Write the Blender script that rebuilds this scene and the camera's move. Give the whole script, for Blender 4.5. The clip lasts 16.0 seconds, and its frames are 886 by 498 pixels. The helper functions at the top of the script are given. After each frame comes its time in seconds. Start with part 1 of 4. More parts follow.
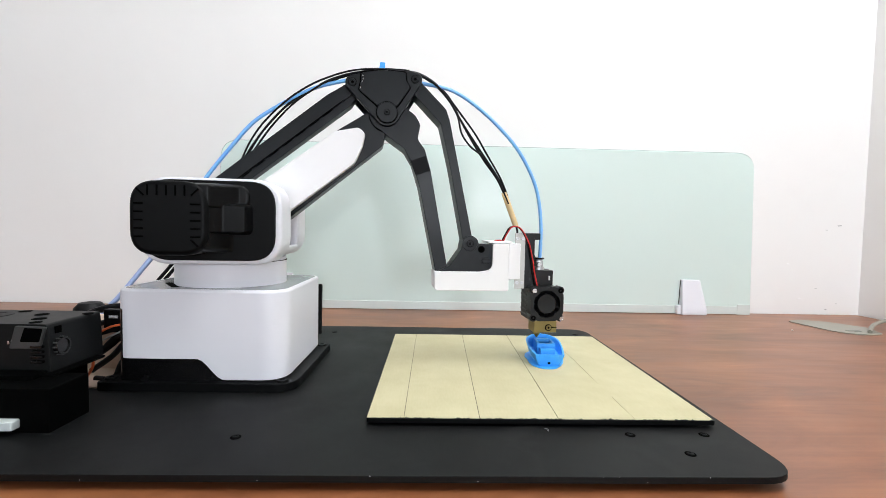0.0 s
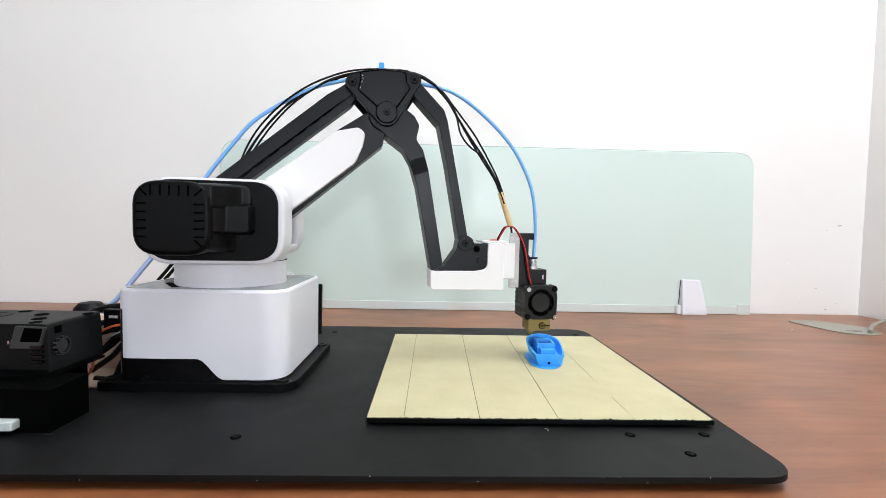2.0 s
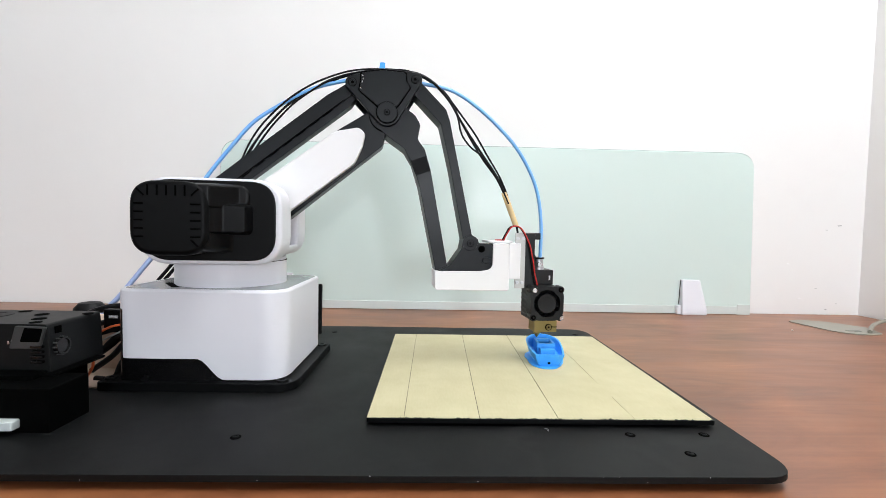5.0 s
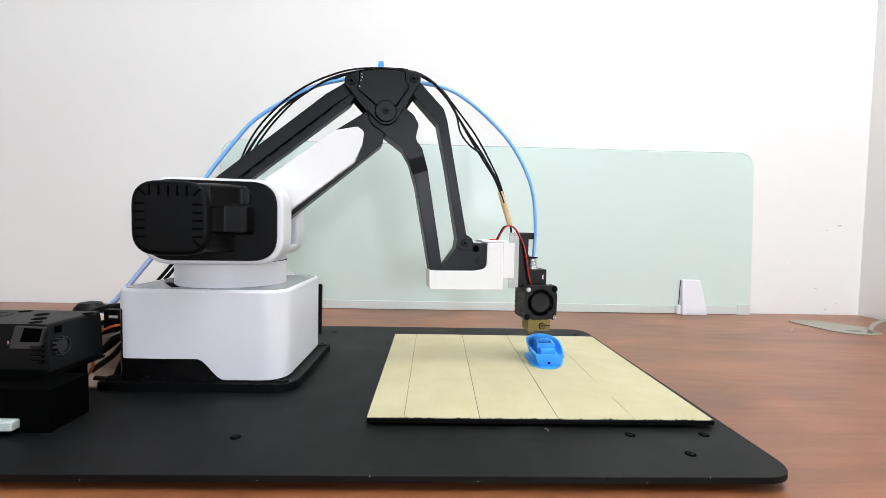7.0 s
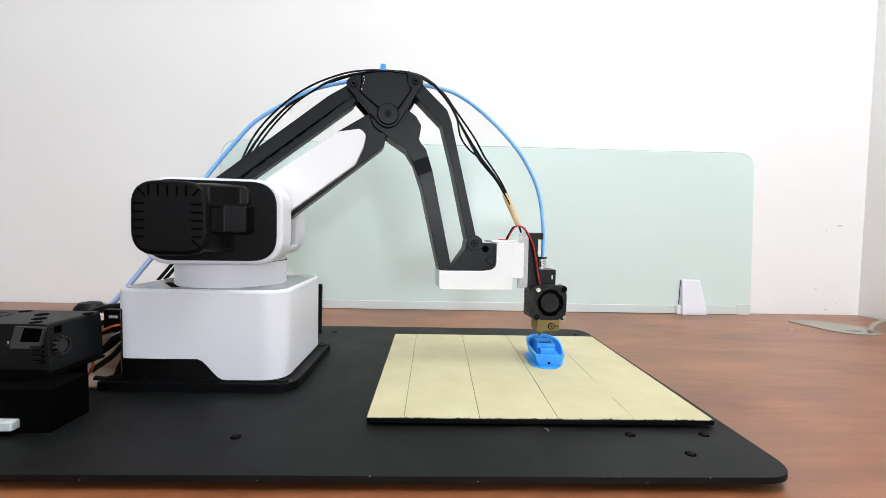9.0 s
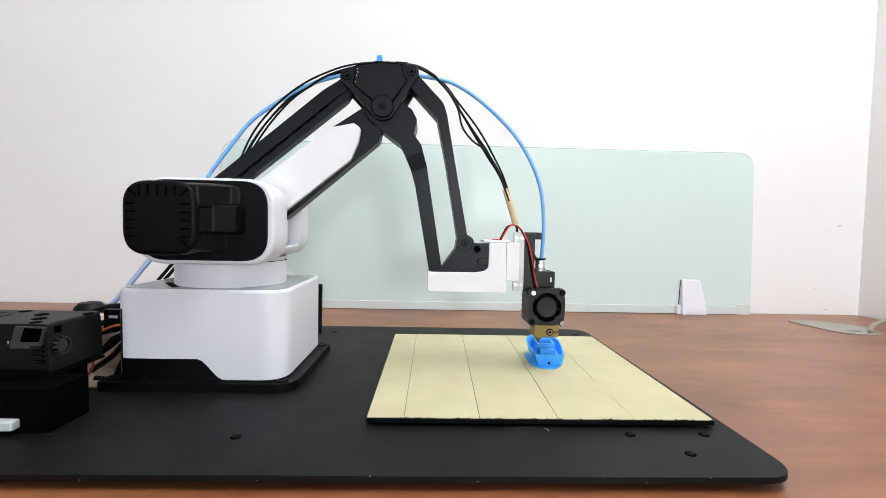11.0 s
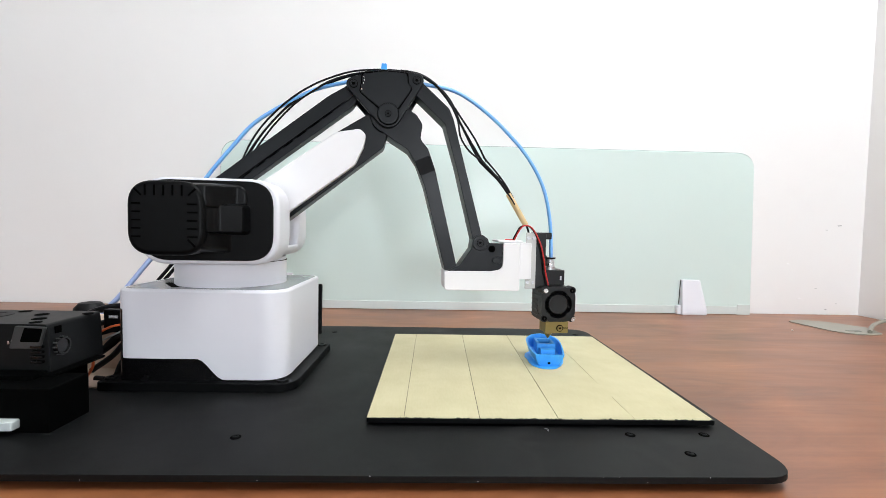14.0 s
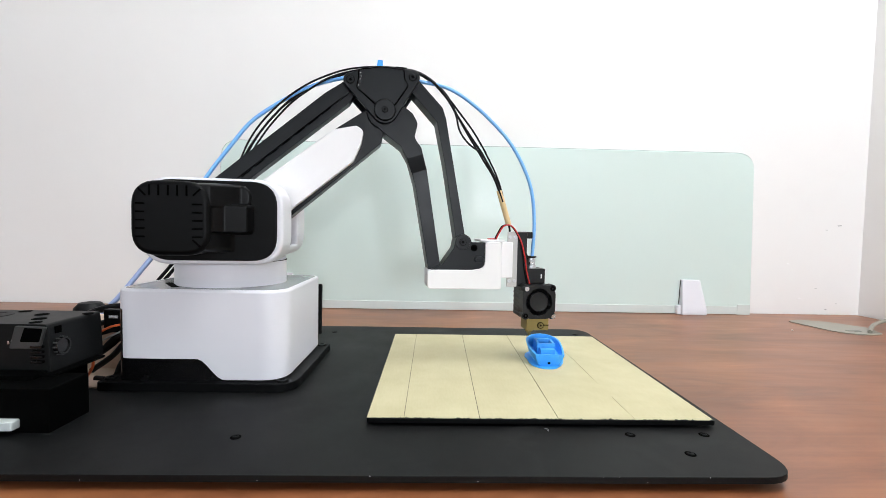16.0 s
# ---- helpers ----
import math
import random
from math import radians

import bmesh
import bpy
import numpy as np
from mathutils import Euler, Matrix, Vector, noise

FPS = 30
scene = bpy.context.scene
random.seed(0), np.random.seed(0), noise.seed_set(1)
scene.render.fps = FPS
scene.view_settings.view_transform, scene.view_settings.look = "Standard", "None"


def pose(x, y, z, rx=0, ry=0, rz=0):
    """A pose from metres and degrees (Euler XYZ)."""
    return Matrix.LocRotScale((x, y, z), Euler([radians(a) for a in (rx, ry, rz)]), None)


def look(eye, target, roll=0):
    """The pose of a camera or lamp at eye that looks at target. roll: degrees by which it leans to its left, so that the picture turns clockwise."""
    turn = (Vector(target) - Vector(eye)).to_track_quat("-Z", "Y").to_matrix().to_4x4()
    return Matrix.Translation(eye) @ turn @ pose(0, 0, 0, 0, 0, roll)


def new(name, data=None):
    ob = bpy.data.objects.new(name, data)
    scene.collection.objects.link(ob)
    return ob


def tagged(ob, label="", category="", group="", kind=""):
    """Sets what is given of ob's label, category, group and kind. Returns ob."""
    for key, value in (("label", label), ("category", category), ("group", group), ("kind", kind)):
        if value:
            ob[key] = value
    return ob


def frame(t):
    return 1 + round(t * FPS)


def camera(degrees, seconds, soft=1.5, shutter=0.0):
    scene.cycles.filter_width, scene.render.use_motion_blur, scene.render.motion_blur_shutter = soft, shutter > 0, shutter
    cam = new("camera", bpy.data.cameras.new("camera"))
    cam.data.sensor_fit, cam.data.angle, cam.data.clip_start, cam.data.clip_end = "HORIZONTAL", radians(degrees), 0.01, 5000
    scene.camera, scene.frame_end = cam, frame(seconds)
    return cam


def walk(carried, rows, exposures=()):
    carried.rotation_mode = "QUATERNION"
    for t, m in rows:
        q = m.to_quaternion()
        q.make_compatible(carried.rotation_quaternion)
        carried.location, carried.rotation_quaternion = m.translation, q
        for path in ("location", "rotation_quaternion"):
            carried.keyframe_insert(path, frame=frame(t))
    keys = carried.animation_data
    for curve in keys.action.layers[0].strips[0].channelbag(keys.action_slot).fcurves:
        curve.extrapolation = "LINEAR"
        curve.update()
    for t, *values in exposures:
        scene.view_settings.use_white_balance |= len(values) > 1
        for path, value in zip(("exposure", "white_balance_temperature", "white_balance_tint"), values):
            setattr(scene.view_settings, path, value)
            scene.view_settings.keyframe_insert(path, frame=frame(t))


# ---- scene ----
# ---- camera ----
cam = camera(89.3, 16.0, soft=0.6)
VIEW = look((0.037, -0.278, 0.132), (0.097, 1.719, 0.039), 1.2)
walk(cam, [(0.0, VIEW), (16.0, VIEW)], [(0.0, 0.0, 6500, 10), (16.0, 0.0, 6500, 10)])

# ---- light ----
world = bpy.data.worlds.new("world")
scene.world = world
world.use_nodes = True
wn = world.node_tree.nodes
sky = wn.new("ShaderNodeTexSky")
sky.sky_type, sky.sun_disc = "NISHITA", False
sky.sun_elevation, sky.sun_rotation = radians(40), radians(150)
world.node_tree.links.new(sky.outputs[0], wn["Background"].inputs[0])
wn["Background"].inputs[1].default_value = 0.12


def area_lamp(name, m, w, h, watts, colour):
    la = bpy.data.lights.new(name, "AREA")
    la.shape, la.size, la.size_y, la.energy, la.color = "RECTANGLE", w, h, watts, colour
    ob = new(name, la)
    ob.matrix_basis = m
    return ob


# ceiling panels over the desk and daylight in the two windows of the opposite wall
PANELS = ((0.48, -0.20, 0.52, 1.2),)
CEILING = 1.62
for px, py, pw, ph in PANELS:
    area_lamp("panel_light", pose(px, py, CEILING - 0.035), pw, ph, 16.0, (0.925, 0.975, 1.0))
WINDOWS = ((-0.62, 0.38), (0.535, 0.31))
WIN_Z0, WIN_Z1, BACK_Y = 0.22, 0.54, -2.5
for wx, ww in WINDOWS:
    area_lamp("window_light", pose(wx, BACK_Y + 0.03, 0.5 * (WIN_Z0 + WIN_Z1), 90, 0, 0), ww, WIN_Z1 - WIN_Z0, 4.5 if wx < 0 else 20.0, (0.88, 0.93, 1.0))


# ---- materials ----
def shader(name, colour, rough=0.5, metal=0.0, spec=0.5, coat=0.0):
    m = bpy.data.materials.new(name)
    m.use_nodes = True
    b = m.node_tree.nodes["Principled BSDF"]
    b.inputs["Base Color"].default_value = (*colour, 1)
    b.inputs["Roughness"].default_value = rough
    b.inputs["Metallic"].default_value = metal
    b.inputs["Specular IOR Level"].default_value = spec
    b.inputs["Coat Weight"].default_value = coat
    return m


def coords(m, scale=(1, 1, 1)):
    nt = m.node_tree
    tc, mp = nt.nodes.new("ShaderNodeTexCoord"), nt.nodes.new("ShaderNodeMapping")
    nt.links.new(tc.outputs["Object"], mp.inputs[0])
    mp.inputs["Scale"].default_value = scale
    return mp.outputs[0]


def noise_tex(m, scale, detail=4.0, stretch=(1, 1, 1), rough=0.55, distortion=0.0):
    n = m.node_tree.nodes.new("ShaderNodeTexNoise")
    m.node_tree.links.new(coords(m, stretch), n.inputs["Vector"])
    n.inputs["Scale"].default_value, n.inputs["Detail"].default_value = scale, detail
    n.inputs["Roughness"].default_value, n.inputs["Distortion"].default_value = rough, distortion
    return n.outputs["Fac"]


def ramp(m, fac, stops):
    r = m.node_tree.nodes.new("ShaderNodeValToRGB")
    m.node_tree.links.new(fac, r.inputs[0])
    while len(r.color_ramp.elements) < len(stops):
        r.color_ramp.elements.new(0.5)
    for e, (p, c) in zip(r.color_ramp.elements, stops):
        e.position, e.color = p, (*c, 1)
    return r.outputs[0]


def mix(m, a, b, fac, kind="MIX"):
    n = m.node_tree.nodes.new("ShaderNodeMix")
    n.data_type, n.blend_type = "RGBA", kind
    nt = m.node_tree
    for sock, v in ((n.inputs[6], a), (n.inputs[7], b), (n.inputs[0], fac)):
        if isinstance(v, (int, float)):
            sock.default_value = v
        elif isinstance(v, tuple):
            sock.default_value = (*v, 1)
        else:
            nt.links.new(v, sock)
    return n.outputs[2]


def set_in(m, name, out):
    m.node_tree.links.new(out, m.node_tree.nodes["Principled BSDF"].inputs[name])


def bump(m, fac, strength, dist):
    n = m.node_tree.nodes.new("ShaderNodeBump")
    n.inputs["Strength"].default_value, n.inputs["Distance"].default_value = strength, dist
    m.node_tree.links.new(fac, n.inputs["Height"])
    set_in(m, "Normal", n.outputs[0])


def span(m, fac, lo, hi):
    n = m.node_tree.nodes.new("ShaderNodeMapRange")
    m.node_tree.links.new(fac, n.inputs[0])
    n.inputs[3].default_value, n.inputs[4].default_value = lo, hi
    return n.outputs[0]


def worn(name, colour, rough, vary=0.12, grain=900, bump_mm=0.04, metal=0.0, spec=0.5, large=14):
    """A moulded or painted surface: soft tone shifts, grain in the gloss and a fine relief."""
    m = shader(name, colour, rough, metal, spec)
    lo = tuple(c * (1 - vary) for c in colour)
    hi = tuple(min(1, c * (1 + vary)) for c in colour)
    set_in(m, "Base Color", ramp(m, noise_tex(m, large, 3), [(0.3, lo), (0.7, hi)]))
    set_in(m, "Roughness", span(m, noise_tex(m, large * 4, 4), rough - 0.08, rough + 0.08))
    if bump_mm:
        bump(m, noise_tex(m, grain, 2), 0.35, bump_mm / 1000)
    return m


WHITE = worn("white_plastic", (0.745, 0.75, 0.80), 0.38, 0.02, 1200, 0.02)
# Print-head plastic; doubles as a lit copy of WHITE for arm and wrist.
WHITE_B = worn("white_print_and_lit_plastic", (0.86, 0.86, 0.87), 0.5, 0.02, 1200, 0.02)
BLACK = worn("black_plastic", (0.0026, 0.0029, 0.0032), 0.42, 0.15, 1500, 0.04, 0.0, 0.09)
MATT = worn("matt_black_plastic", (0.0026, 0.0026, 0.0028), 0.38, 0.2, 1500, 0.04, 0.0, 0.12)
LEVER = worn("dark_grey_plastic", (0.030, 0.032, 0.032), 0.5, 0.1)
ARM = worn("black_anodised", (0.0060, 0.0074, 0.0090), 0.36, 0.12, 1800, 0.02, 0.0, 0.18)
GLOSSY = worn("gloss_black_plastic", (0.0030, 0.0030, 0.0034), 0.25, 0.15, 900, 0.01, 0.0, 0.4)
COVER = worn("satin_black_cover", (0.0026, 0.0028, 0.0031), 0.36, 0.15, 1500, 0.02, 0.0, 0.14)
BODY = worn("dull_black_print", (0.0030, 0.0038, 0.0040), 0.46, 0.2, 1500, 0.04, 0.0, 0.20)
MOTOR = worn("deep_black_metal", (0.0010, 0.0011, 0.0011), 0.5, 0.2, 900, 0.03, 0.0, 0.025)
# Near-black that paints the shade inside slots, holes and gaps between parts.
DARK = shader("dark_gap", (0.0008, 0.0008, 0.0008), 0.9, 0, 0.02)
RUBBER = worn("cable_rubber", (0.004, 0.004, 0.005), 0.5, 0.1, 900, 0.02, 0.0, 0.2)
TOPGREY = worn("grey_top_plate", (0.30, 0.32, 0.33), 0.18, 0.05)
PLUG = worn("pale_plug_plastic", (0.52, 0.57, 0.57), 0.4, 0.05)
ALLOY = worn("pale_alloy", (0.50, 0.50, 0.48), 0.42, 0.05, 900, 0.02, 0.3)
STEEL = worn("steel", (0.55, 0.56, 0.58), 0.35, 0.08, 900, 0.02, 0.9)
CHROME = worn("screw_steel", (0.75, 0.75, 0.75), 0.22, 0.08, 900, 0.01, 1.0)
FANM = worn("fan_plastic", (0.0070, 0.0075, 0.0078), 0.40, 0.12, 1500, 0.04, 0.0, 0.28)
BRASS = worn("brass", (0.26, 0.19, 0.055), 0.45, 0.18, 600, 0.03, 0.4)
RED = shader("red_wire", (0.55, 0.02, 0.02), 0.4)
ORANGE = shader("orange_wire", (0.75, 0.13, 0.03), 0.45)
SLEEVE = worn("tan_tape", (0.72, 0.55, 0.30), 0.6, 0.08, 300, 0.1, 0, 0.3, 90)

TUBE = shader("blue_tube", (0.20, 0.50, 0.92), 0.3)
TUBE.node_tree.nodes["Principled BSDF"].inputs["Subsurface Weight"].default_value = 0.3
TUBE.node_tree.nodes["Principled BSDF"].inputs["Subsurface Radius"].default_value = (0.001, 0.001, 0.002)

PALE = shader("pale_blue_tube", (0.40, 0.52, 0.82), 0.3)

BLUE = shader("blue_print", (0.05, 0.40, 0.97), 0.42)
wv = BLUE.node_tree.nodes.new("ShaderNodeTexWave")
wv.bands_direction = "Z"
BLUE.node_tree.links.new(coords(BLUE), wv.inputs["Vector"])
wv.inputs["Scale"].default_value, wv.inputs["Distortion"].default_value = 900, 0.6
bump(BLUE, wv.outputs["Fac"], 0.4, 0.00015)

TAPE = shader("masking_tape", (0.72, 0.66, 0.42), 0.62, 0, 0.35)
set_in(TAPE, "Base Color", mix(TAPE, ramp(TAPE, noise_tex(TAPE, 30, 4), [(0.3, (0.475, 0.432, 0.262)), (0.7, (0.545, 0.50, 0.318))]),
                              ramp(TAPE, noise_tex(TAPE, 900, 2, (1, 0.15, 1)), [(0.35, (0.46, 0.41, 0.24)), (0.6, (0.60, 0.55, 0.37))]), 0.1))
bump(TAPE, noise_tex(TAPE, 1400, 2, (1, 0.2, 1)), 0.25, 0.00005)

BOARD = shader("black_painted_board", (0.01, 0.01, 0.01), 0.5, 0, 0.15)
stain = ramp(BOARD, noise_tex(BOARD, 16, 5, (1, 1, 1), 0.6, 0.5), [(0.60, (0, 0, 0)), (0.78, (0.6, 0.6, 0.6))])
set_in(BOARD, "Base Color", mix(BOARD, mix(BOARD, ramp(BOARD, noise_tex(BOARD, 9, 5), [(0.3, (0.0034, 0.0037, 0.0039)), (0.7, (0.0062, 0.0066, 0.0068))]), (0.020, 0.020, 0.020), stain),
                               (0.06, 0.06, 0.06), ramp(BOARD, noise_tex(BOARD, 700, 2), [(0.72, (0, 0, 0)), (0.80, (0.35, 0.35, 0.35))])))
set_in(BOARD, "Roughness", span(BOARD, noise_tex(BOARD, 25, 5), 0.38, 0.58))
bump(BOARD, noise_tex(BOARD, 2200, 2), 0.4, 0.00006)

WOOD = shader("desk_laminate", (0.28, 0.12, 0.06), 0.30, 0, 0.85)
w1 = ramp(WOOD, noise_tex(WOOD, 7, 6, (0.55, 1.9, 1), 0.62, 1.6), [(0.30, (0.155, 0.051, 0.018)), (0.45, (0.250, 0.088, 0.034)), (0.60, (0.320, 0.119, 0.047)), (0.74, (0.46, 0.187, 0.078))])
w2 = ramp(WOOD, noise_tex(WOOD, 60, 4, (0.06, 3.0, 1), 0.6, 0.2), [(0.3, (0.80, 0.77, 0.74)), (0.62, (1, 1, 1))])
w3 = ramp(WOOD, noise_tex(WOOD, 3.6, 4, (1.0, 1.3, 1), 0.55, 0.9), [(0.36, (0.66, 0.60, 0.56)), (0.52, (0.88, 0.86, 0.84)), (0.66, (1, 1, 1))])
set_in(WOOD, "Base Color", mix(WOOD, mix(WOOD, w1, w2, 0.85, "MULTIPLY"), w3, 0.8, "MULTIPLY"))
set_in(WOOD, "Roughness", span(WOOD, noise_tex(WOOD, 40, 4, (0.3, 2, 1)), 0.30, 0.42))
bump(WOOD, noise_tex(WOOD, 120, 4, (0.06, 3.0, 1)), 0.10, 0.00008)

WALL = shader("white_wall_paint", (0.87, 0.87, 0.86), 0.75, 0, 0.3)
set_in(WALL, "Base Color", ramp(WALL, noise_tex(WALL, 3, 4), [(0.3, (0.855, 0.85, 0.84)), (0.7, (0.885, 0.88, 0.87))]))
bump(WALL, noise_tex(WALL, 90, 5), 0.15, 0.0008)
FLOOR = worn("grey_floor_tile", (0.24, 0.23, 0.22), 0.4, 0.1, 200, 0.2, 0, 0.5, 3)
CARD = worn("beige_card", (0.62, 0.47, 0.38), 0.7, 0.08)
CHIP = shader("wall_chip", (0.92, 0.92, 0.92), 0.8)
SLOT = shader("grey_slot", (0.13, 0.13, 0.12), 0.6)
MARK = shader("wall_scuff", (0.55, 0.55, 0.55), 0.8)

FROST = shader("frosted_glass", (0.755, 0.895, 0.85), 0.45, 0, 0.5, 0.055)
FROST.node_tree.nodes["Principled BSDF"].inputs["Coat Roughness"].default_value = 0.05
FROST.node_tree.nodes["Principled BSDF"].inputs["Transmission Weight"].default_value = 0.15
RAIL = shader("pale_rail", (0.64, 0.70, 0.68), 0.5, 0, 0.3)
GLASS_EDGE = shader("glass_edge", (0.20, 0.30, 0.27), 0.2, 0, 0.5)
SCRAPER = worn("beige_plastic", (0.27, 0.26, 0.22), 0.5, 0.06)
LAMP = shader("lamp_diffuser", (0.9, 0.9, 0.9), 0.6)
LAMP.node_tree.nodes["Principled BSDF"].inputs["Emission Color"].default_value = (1, 0.97, 0.93, 1)
LAMP.node_tree.nodes["Principled BSDF"].inputs["Emission Strength"].default_value = 3.0
PANE = shader("window_pane", (1, 1, 1), 0.02)
PANE.node_tree.nodes["Principled BSDF"].inputs["Transmission Weight"].default_value = 1.0


# ---- mesh helpers ----
def finish(bm, bevel=0.0, seg=2, angle=30):
    """Merge, bevel the sharp edges and face outwards."""
    bmesh.ops.remove_doubles(bm, verts=bm.verts, dist=1e-6)
    bmesh.ops.recalc_face_normals(bm, faces=bm.faces)
    if bevel:
        es = [e for e in bm.edges if len(e.link_faces) == 2 and e.calc_face_angle(0) > radians(angle)]
        bmesh.ops.bevel(bm, geom=es, offset=bevel, segments=seg, profile=0.5, affect="EDGES", clamp_overlap=True)
    return bm


def box(x0, x1, y0, y1, z0, z1, bevel=0.0, seg=2, bm=None):
    b = bmesh.new()
    bmesh.ops.create_cube(b, size=1, matrix=Matrix.Translation(((x0 + x1) / 2, (y0 + y1) / 2, (z0 + z1) / 2)) @ Matrix.Diagonal((x1 - x0, y1 - y0, z1 - z0, 1)))
    finish(b, bevel, seg)
    return join(bm, b) if bm else b


def join(a, b, m=None):
    """Add the bmesh b to a, placed by m."""
    if m is not None:
        bmesh.ops.transform(b, matrix=m, verts=b.verts)
    me = bpy.data.meshes.new("tmp")
    b.to_mesh(me)
    b.free()
    a.from_mesh(me)
    bpy.data.meshes.remove(me)
    return a


def rounded(points, n=6):
    """Outline through corner points (x, z, radius), in metres."""
    out = []
    k = len(points)
    for i, (x, z, r) in enumerate(points):
        p = Vector((x, z))
        a, b = Vector(points[i - 1][:2]) - p, Vector(points[(i + 1) % k][:2]) - p
        if r <= 0 or a.length < 1e-9 or b.length < 1e-9:
            out.append((x, z))
            continue
        ang = a.angle(b)
        d = min(r / max(math.tan(ang / 2), 1e-3), 0.48 * a.length, 0.48 * b.length)
        s, e = p + a.normalized() * d, p + b.normalized() * d
        for j in range(n + 1):
            t = j / n
            q = (1 - t) ** 2 * s + 2 * t * (1 - t) * p + t * t * e
            out.append((q.x, q.y))
    return out


def mm(points, r=0.0):
    """Corner points in millimetres, each with its own radius or r."""
    return [(p[0] / 1000, p[1] / 1000, (p[2] if len(p) > 2 else r) / 1000) for p in points]


def hull(circles, n=20):
    """Outline of a band wrapped round circles (x, z, r) in millimetres."""
    pts = sorted({(round((x + r * math.cos(i * math.tau / n)) / 1000, 6), round((z + r * math.sin(i * math.tau / n)) / 1000, 6))
                  for x, z, r in circles for i in range(n)})
    def half(ps):
        h = []
        for p in ps:
            while len(h) > 1 and (h[-1][0] - h[-2][0]) * (p[1] - h[-2][1]) - (h[-1][1] - h[-2][1]) * (p[0] - h[-2][0]) <= 0:
                h.pop()
            h.append(p)
        return h
    return half(pts)[:-1] + half(pts[::-1])[:-1]


def prism(outline, y0, y1, bevel=0.0, seg=2):
    """An outline in the x-z plane, made solid from y0 to y1."""
    b = bmesh.new()
    a = [b.verts.new((x, y0, z)) for x, z in outline]
    c = [b.verts.new((x, y1, z)) for x, z in outline]
    b.faces.new(a), b.faces.new(c[::-1])
    for i in range(len(a)):
        b.faces.new((a[i - 1], a[i], c[i], c[i - 1]))
    finish(b)
    if bevel:
        es = [e for e in b.edges if abs(e.verts[0].co.y - e.verts[1].co.y) < 1e-7]
        bmesh.ops.bevel(b, geom=es, offset=bevel, segments=seg, profile=0.5, affect="EDGES", clamp_overlap=True)
    return b


def chamfered(outline, y0, y1, side, width, bevel=0.0004):
    """A prism whose front edge is cut back by width where its flank faces side (x, z)."""
    b = prism(outline, y0, y1)
    es = []
    for e in b.edges:
        if all(abs(v.co.y - y0) < 1e-7 for v in e.verts):
            flank = [f for f in e.link_faces if abs(f.normal.y) < 0.5]
            if flank and flank[0].normal.x * side[0] + flank[0].normal.z * side[1] > 0.55:
                es.append(e)
    bmesh.ops.bevel(b, geom=es, offset=width, segments=1, affect="EDGES", clamp_overlap=True)
    return finish(b, bevel, 1, 40)


def slab(outline, z0, z1, bevel=0.0, seg=2):
    """An outline in the x-y plane, made solid from z0 to z1."""
    b = prism(outline, -z1, -z0, bevel, seg)
    bmesh.ops.transform(b, matrix=Matrix.Rotation(radians(-90), 4, "X"), verts=b.verts)
    for v in b.verts:
        v.co.y = -v.co.y
        v.co.z = v.co.z
    bmesh.ops.recalc_face_normals(b, faces=b.faces)
    lo = min(v.co.z for v in b.verts)
    bmesh.ops.translate(b, vec=(0, 0, z0 - lo), verts=b.verts)
    ys = [v.co.y for v in b.verts]
    oy = [p[1] for p in outline]
    if abs(max(ys) - max(oy)) > 1e-6:
        for v in b.verts:
            v.co.y = -v.co.y
        bmesh.ops.recalc_face_normals(b, faces=b.faces)
    return b


def turned(profile, n=32, axis="Z", centre=(0, 0, 0)):
    """A solid of revolution: profile of (radius, height)."""
    b = bmesh.new()
    rings = []
    for r, h in profile:
        if r < 1e-7:
            rings.append([b.verts.new((0, 0, h))])
        else:
            rings.append([b.verts.new((r * math.cos(i * math.tau / n), r * math.sin(i * math.tau / n), h)) for i in range(n)])
    for a, c in zip(rings, rings[1:]):
        for i in range(n):
            q = [a[i % len(a)], a[(i + 1) % len(a)], c[(i + 1) % len(c)], c[i % len(c)]]
            q = list(dict.fromkeys(q))
            if len(q) > 2:
                b.faces.new(q)
    for ring in (rings[0], rings[-1]):
        if len(ring) > 2:
            b.faces.new(ring)
    bmesh.ops.recalc_face_normals(b, faces=b.faces)
    turn = {"Z": Matrix(), "Y": Matrix.Rotation(radians(90), 4, "X"), "X": Matrix.Rotation(radians(90), 4, "Y")}[axis]
    bmesh.ops.transform(b, matrix=Matrix.Translation(centre) @ turn, verts=b.verts)
    return b


def spline(pts, n=8):
    """A smooth line through the points."""
    p = [Vector(q) for q in pts]
    p = [2 * p[0] - p[1]] + p + [2 * p[-1] - p[-2]]
    out = []
    for i in range(1, len(p) - 2):
        for j in range(n):
            t = j / n
            out.append(0.5 * ((2 * p[i]) + (p[i + 1] - p[i - 1]) * t + (2 * p[i - 1] - 5 * p[i] + 4 * p[i + 1] - p[i + 2]) * t * t
                              + (3 * p[i] - p[i - 1] - 3 * p[i + 1] + p[i + 2]) * t ** 3))
    return out + [p[-2]]


